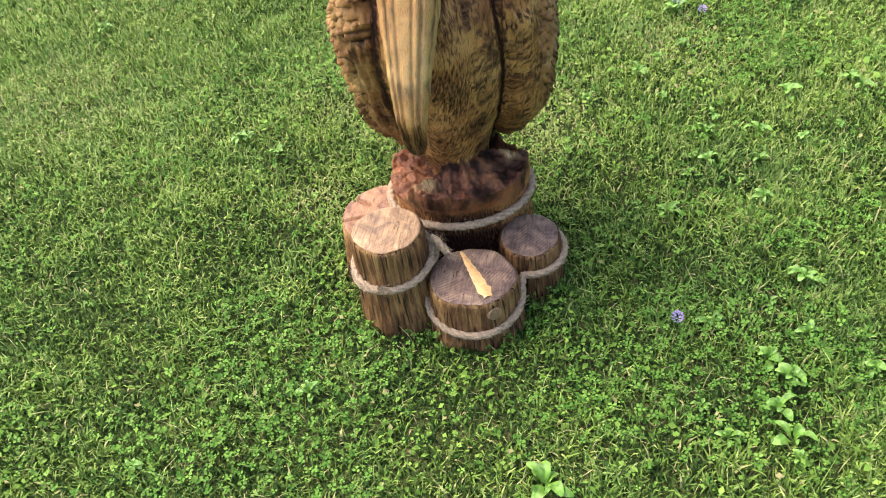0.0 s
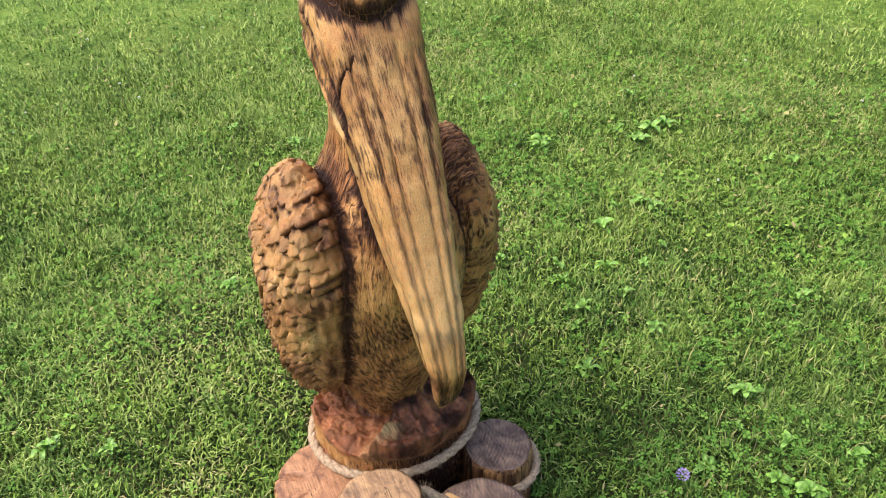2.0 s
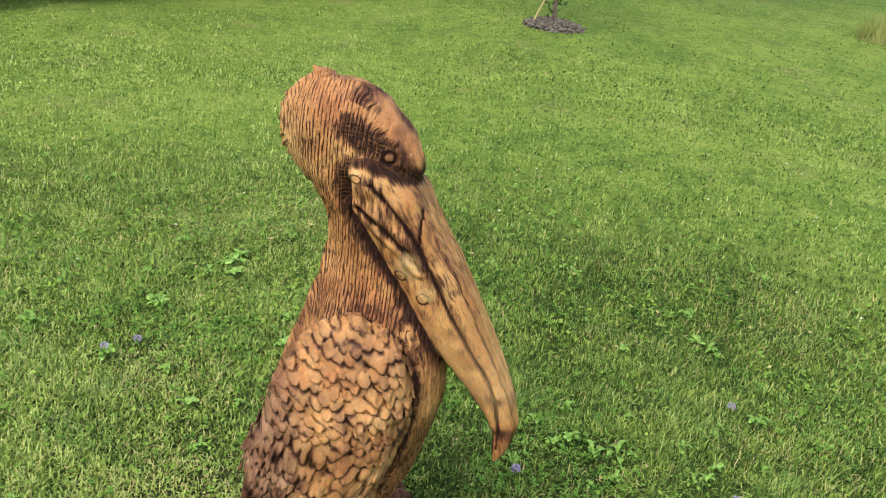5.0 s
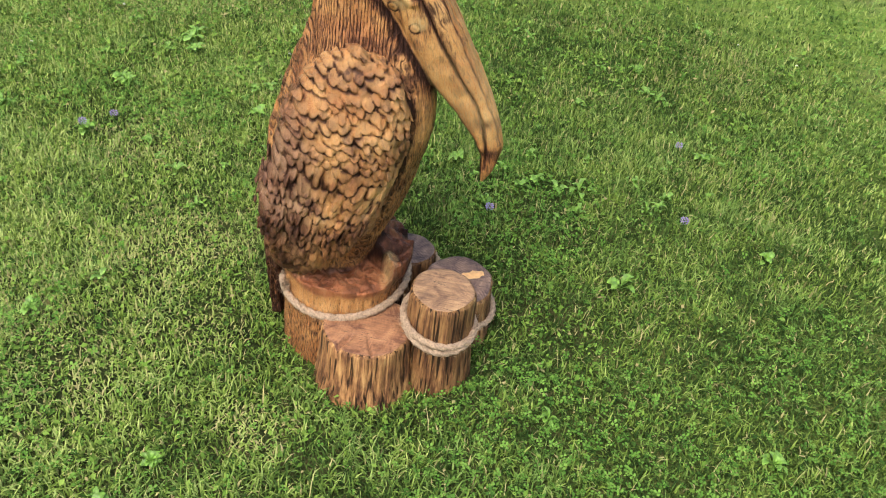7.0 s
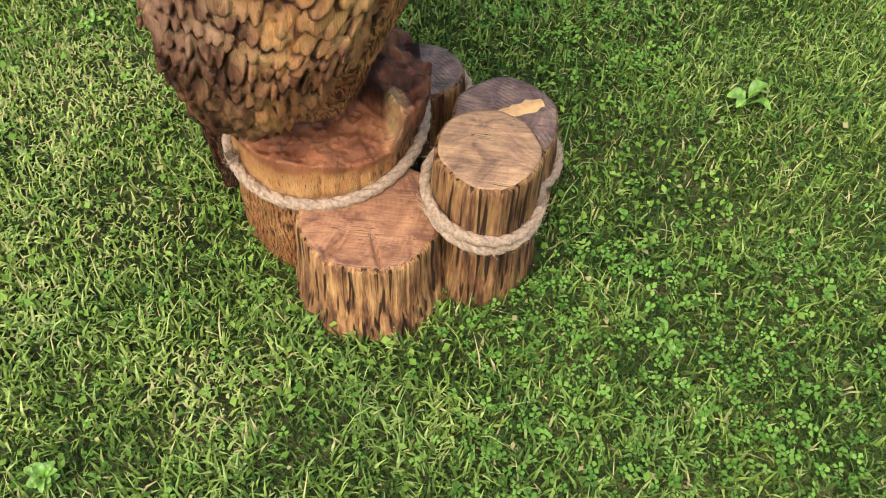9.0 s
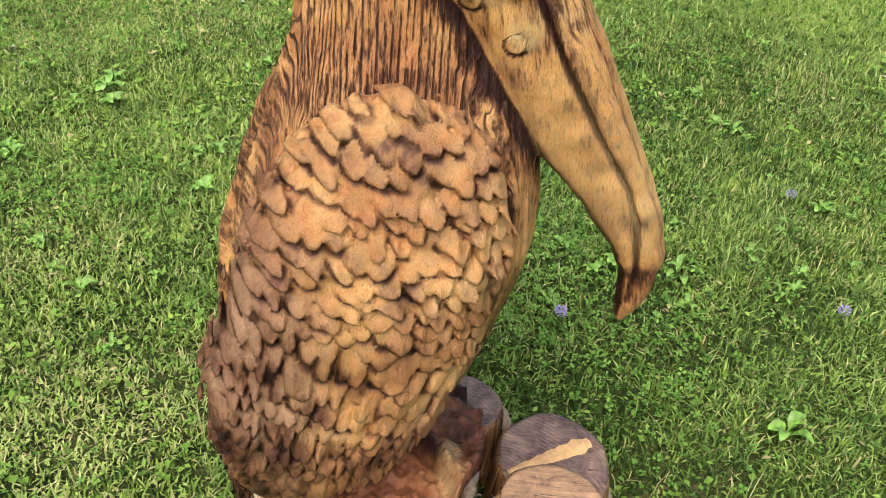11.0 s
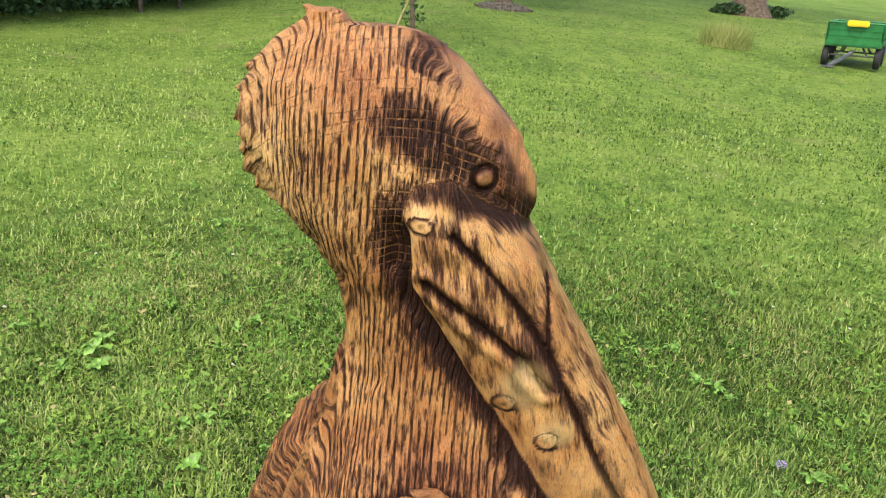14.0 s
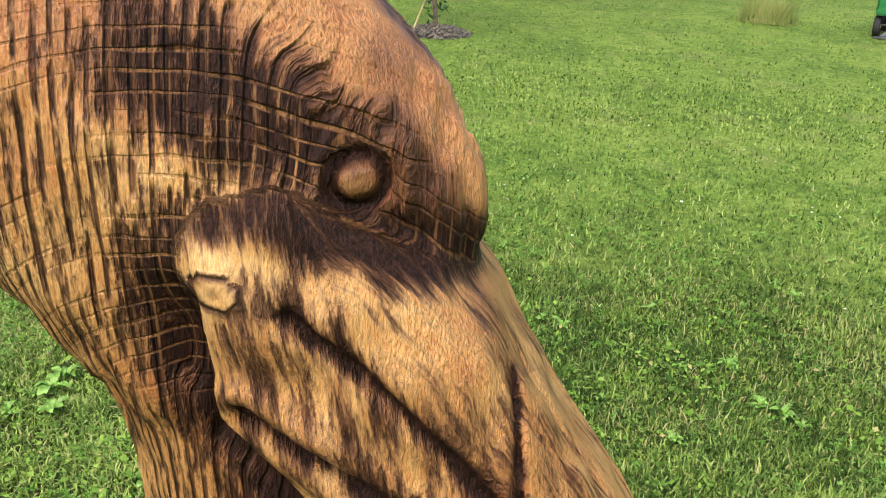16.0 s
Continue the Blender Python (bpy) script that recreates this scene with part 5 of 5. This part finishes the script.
# ---- the wood's edge: shrubs, saplings and big trees ----
def leaves(count, spread, seed, size, shape):
    """Leaf quads that fill a lumpy crown."""
    rng = np.random.default_rng(seed)
    d = rng.normal(0, 1, (count, 3))
    d /= np.linalg.norm(d, axis=1)[:, None]
    r = rng.uniform(0.45, 1.0, count) ** 0.5
    lump = 0.62 + 0.75 * vnoise(d + seed, 2.6, seed)
    p = d * (r * lump)[:, None] * np.array(shape) + np.array(spread)
    keep = p[:, 2] > 0.03
    p = p[keep]
    n = len(p)
    u = rng.normal(0, 1, (n, 3))
    u[:, 2] -= 0.5
    u /= np.linalg.norm(u, axis=1)[:, None]
    v = np.cross(u, rng.normal(0, 1, (n, 3)))
    v /= np.linalg.norm(v, axis=1)[:, None]
    s = size * rng.uniform(0.6, 1.3, n)
    V = np.stack([p - u * s[:, None], p + v * (s * 0.5)[:, None], p + u * s[:, None], p - v * (s * 0.5)[:, None]], 1)
    t = np.clip(rng.normal(0.42, 0.2, n) + 0.25 * (r[keep] - 0.7), 0, 1)
    return V.reshape(-1, 3), np.arange(n * 4).reshape(-1, 4), np.repeat(t, 4)


def shrub(x, y, shape, count, seed, label, leaf=0.055):
    rng = random.Random(seed)
    root = new("shrub")
    root.matrix_world = upright(x, y)
    for k in range(6):
        bm = bmesh.new()
        a = k * 1.05 + rng.random()
        tip = Vector((math.cos(a) * shape[0] * 0.6, math.sin(a) * shape[1] * 0.6, shape[2] * (0.9 + 0.6 * rng.random())))
        mid = tip * 0.45 + Vector((rng.uniform(-.1, .1), rng.uniform(-.1, .1), 0.1))
        rod(bm, (0.05 * math.cos(a), 0.05 * math.sin(a), -0.05), mid, 0.03, 0.02, 7)
        rod(bm, mid, tip, 0.02, 0.006, 6)
        part("stem", bm, M_BARK, root)
    V, F, t = leaves(count, (0, 0, shape[2] * 0.74), seed, leaf, shape)
    crown = new("crown", mesh_np("crown", V, F, [M_LEAF], smooth=False, attrs={"tint": t, "dry": 0 * t}))
    crown.parent = root
    return tagged(root, label, "shrub", "shrubs at the wood's edge")


HEDGE = ((2.9, 10.2), (3.95, 9.2), (4.95, 8.0), (5.85, 7.1), (7.2, 6.75), (8.5, 6.65), (9.8, 6.3), (11.2, 5.95), (12.6, 5.75), (14.0, 5.7), (15.6, 5.5), (17.4, 5.2))
for k, (hx, hy) in enumerate(HEDGE):
    shrub(hx, hy, (1.05, 1.05, 1.25 + 0.35 * ((k * 7) % 5) / 4), 7000, 80 + k, "dense dark green leafy shrub at the lawn's edge")


def tree(x, y, trunk, height, crown_shape, count, seed, label, mulch=0.0, leaf=0.11, lean=0.0):
    root = new("tree")
    root.matrix_world = upright(x, y)
    rng = random.Random(seed)
    bm = bmesh.new()
    steps, na = 24, 14
    prev = None
    for i in range(steps):
        s = i / (steps - 1)
        r = trunk * (1 - 0.65 * s) * (1 + 0.5 * math.exp(-s * 3 * height))
        ring = []
        for k in range(na):
            a = 2 * math.pi * k / na
            rr = r * (1 + 0.10 * math.sin(3 * a + seed) + 0.06 * math.sin(7 * a + i))
            ring.append(bm.verts.new((math.cos(a) * rr + lean * s * height, math.sin(a) * rr, -0.15 + s * height * 0.8)))
        if prev:
            for k in range(na):
                bm.faces.new((prev[k], prev[(k + 1) % na], ring[(k + 1) % na], ring[k]))
        prev = ring
    for k in range(7):
        a = k * 0.9 + rng.random()
        z = height * (0.35 + 0.45 * rng.random())
        rod(bm, (lean * z, 0, z), (math.cos(a) * crown_shape[0] * 0.6, math.sin(a) * crown_shape[1] * 0.6, z + height * 0.25), trunk * 0.35, trunk * 0.08, 7)
    part("trunk", bm, M_BARK, root, smooth=True)
    V, F, t = leaves(count, (0, 0, height * 0.82), seed, leaf, crown_shape)
    crown = new("crown", mesh_np("crown", V, F, [M_LEAF], smooth=False, attrs={"tint": t, "dry": 0 * t}))
    crown.parent = root
    tagged(root, label, "tree")
    if mulch:
        bm = bmesh.new()
        mr = random.Random(seed + 1)
        for k in range(260):
            a, r = mr.uniform(0, 6.28), mulch * math.sqrt(mr.random())
            z = 0.09 * (1 - (r / mulch) ** 2) + 0.01
            bmesh.ops.create_cube(bm, size=1, matrix=pose(r * math.cos(a), r * math.sin(a), z, mr.uniform(-40, 40), mr.uniform(-40, 40), mr.uniform(0, 180)) @ Matrix.Diagonal((0.09 * mulch * 2, 0.025 * mulch * 2, 0.012 + 0.02 * mulch, 1)))
        bmesh.ops.create_cone(bm, cap_ends=True, segments=28, radius1=mulch, radius2=mulch * 0.35, depth=0.09, matrix=Matrix.Translation((0, 0, 0.035)))
        me = bm_mesh("mulch_ring", bm, M_MULCH)
        ring = new("mulch_ring", me)
        ring.matrix_world = at(x, y)
        tagged(ring, "ring of grey-brown bark mulch round a tree", "mulch", "mulch rings")
    return root


young = tree(9.32, 0.62, 0.03, 3.0, (0.8, 0.8, 0.9), 2500, 101, "young staked tree in a mulch ring", 0.42, 0.05)
V, F, t = leaves(110, (0, 0, 0.45), 106, 0.035, (0.16, 0.16, 0.42))
shoots = new("low_foliage", mesh_np("low_foliage", V, F, [M_LEAF], smooth=False, attrs={"tint": t, "dry": 0 * t}))
shoots.parent = young
bm = bmesh.new()
rod(bm, (-0.22, 0.30, -0.05), (0.02, -0.06, 0.75), 0.014, 0.012)
part("stake", bm, M_STRAW, young, "slanting pale wooden stake")
tree(15.15, -0.73, 0.13, 8, (2.6, 2.6, 2.9), 7000, 102, "lawn tree with a mulched base", 0.55, 0.14)
tree(21.5, -7.58, 0.42, 13, (4.4, 4.4, 4.8), 10000, 103, "large old lawn tree with shoots at its foot", 0, 0.2)
tree(12.1, 5.1, 0.035, 5, (1.4, 1.4, 1.7), 4000, 104, "slender young tree before the wood's edge", 0, 0.08)
tree(13.3, 4.9, 0.03, 4.4, (1.1, 1.1, 1.5), 3000, 105, "thin pale young tree before the wood's edge", 0, 0.08, 0.05)
for k, (tx, ty) in enumerate(((4.0, 12.5), (7.5, 9.9), (11.0, 9.4), (14.5, 8.8), (18.5, 8.6), (23.0, 9.2), (28.0, 10.5))):
    tree(tx, ty, 0.2, 9 + (k * 5) % 3, (2.7, 2.7, 3.4), 8000, 120 + k, "dark leafy woodland tree behind the shrubs", 0, 0.16)
for k, (tx, ty, s) in enumerate(((21.3, -6.95, 0.42), (21.6, -8.25, 0.5))):
    shrub(tx, ty, (s, s, 0.17), 900, 140 + k, "leafy shoots at the foot of a large tree", 0.05)


def grass_tuft(x, y, r, h, count, seed):
    rng = np.random.default_rng(seed)
    a, q = rng.uniform(0, 6.28, count), np.sqrt(rng.random(count)) * r
    b = np.stack([q * np.cos(a), q * np.sin(a), 0 * a], 1)
    t = b + np.stack([rng.normal(0, 0.16, count), rng.normal(0, 0.16, count), h * rng.uniform(0.4, 1, count)], 1)
    w = np.stack([-np.sin(a), np.cos(a), 0 * a], 1) * 0.007
    V = np.stack([b - w, b + w, t], 1).reshape(-1, 3)
    ob = new("grass_tuft", mesh_np("grass_tuft", V, np.arange(count * 3).reshape(-1, 3), [M_GRASS], smooth=False,
                                   attrs={"tint": np.repeat(rng.uniform(0.2, 0.6, count), 3), "dry": np.repeat(rng.uniform(0.1, 0.7, count), 3)}))
    ob.matrix_world = at(x, y)
    tagged(ob, "uncut tuft of tall drying grass on the lawn", "grass tuft")


grass_tuft(12.4, -4.2, 0.44, 0.5, 620, 151)


def garden_cart(x, y, turn):
    root = new("garden_cart")
    root.matrix_world = at(x, y, 0, turn) @ pose(0, 0, 0, -3.5, 0, 0)
    L, W, deck, top = 0.60, 0.36, 0.29, 0.62
    bm = bmesh.new()
    box(bm, -L, -W, deck, L, W, deck + 0.03, 0.006)
    for s in (-1, 1):
        box(bm, -L, s * W - 0.012, deck + 0.02, L, s * W + 0.012, deck + 0.09, 0.005)
        box(bm, s * L - 0.012, -W, deck + 0.02, s * L + 0.012, W, deck + 0.09, 0.005)
    part("bed", bm, M_GREEN, root)
    for name, a, b in (("side_rail", (-L, -W), (L, -W)), ("side_rail", (-L, W), (L, W)), ("end_rail", (-L, -W), (-L, W)), ("end_rail", (L, -W), (L, W))):
        bm = bmesh.new()
        a3, b3 = Vector((*a, top)), Vector((*b, top))
        rod(bm, a3, b3, 0.014, seg=8)
        n = 9 if name == "side_rail" else 5
        for k in range(n + 1):
            p = a3.lerp(b3, k / n)
            rod(bm, p, (p.x, p.y, deck + 0.08), 0.013 if k in (0, n) else 0.0045, seg=6)
        inset = Vector((-a3.x - b3.x, -a3.y - b3.y, 0)).normalized() * 0.016
        lo, hi = a3.lerp(b3, 0.01) + inset, a3.lerp(b3, 0.99) + inset
        box(bm, min(lo.x, hi.x) - 0.002, min(lo.y, hi.y) - 0.002, deck + 0.06, max(lo.x, hi.x) + 0.002, max(lo.y, hi.y) + 0.002, top - 0.03)
        for z in (0.44, 0.52):
            rod(bm, (*a, z), (*b, z), 0.004, seg=6)
        part(name, bm, M_GREEN, root)
    for s in (-1, 1):
        for t in (-1, 1):
            wheel = new("wheel")
            wheel.parent = root
            wheel.matrix_local = pose(s * 0.45, t * (W - 0.02), 0.149, 90, 0, 0) @ Matrix.Scale(0.9, 4)
            bm = bmesh.new()
            segs, rad = 24, ((0.105, -0.035), (0.13, -0.05), (0.155, -0.046), (0.166, -0.02), (0.166, 0.02), (0.155, 0.046), (0.13, 0.05), (0.105, 0.035))
            ring = [[bm.verts.new((r * math.cos(2 * math.pi * k / segs), r * math.sin(2 * math.pi * k / segs), z)) for r, z in rad] for k in range(segs)]
            for k in range(segs):
                p, q = ring[k], ring[(k + 1) % segs]
                for j in range(len(rad)):
                    m = (j + 1) % len(rad)
                    bm.faces.new((p[j], p[m], q[m], q[j]))
            part("tyre", bm, M_RUBBER, wheel, "black rubber tyre", True)
            bm = bmesh.new()
            bmesh.ops.create_cone(bm, cap_ends=True, segments=20, radius1=0.106, radius2=0.106, depth=0.04)
            bmesh.ops.create_cone(bm, cap_ends=True, segments=14, radius1=0.03, radius2=0.025, depth=0.09)
            part("rim", bm, M_RIM, wheel, "pale steel rim")
    for s in (-1, 1):
        bm = bmesh.new()
        rod(bm, (s * 0.45, -W, 0.165), (s * 0.45, W, 0.165), 0.012)
        for t in (-1, 1):
            rod(bm, (s * 0.45, t * 0.2, 0.165), (s * 0.40, t * 0.12, deck), 0.014)
        part("axle", bm, M_STEEL, root)
    bm = bmesh.new()
    rod(bm, (-0.47, 0, 0.22), (-0.75, 0.0, 0.21), 0.03)
    rod(bm, (-0.75, 0, 0.21), (-1.25, 0.22, 0.045), 0.03)
    rod(bm, (-1.21, 0.30, 0.045), (-1.29, 0.14, 0.045), 0.016)
    part("drawbar", bm, M_STEEL, root, "dark grey steel drawbar lying on the grass")
    bm = bmesh.new()
    box(bm, -L - 0.05, -0.16, top - 0.05, -L + 0.03, 0.12, top + 0.035, 0.015)
    part("grip", bm, M_YELLOW, root, "bright yellow plastic pad")
    tagged(root, "green steel garden cart with black tyres and yellow pad", "cart")


garden_cart(11.44, -5.83, -29)
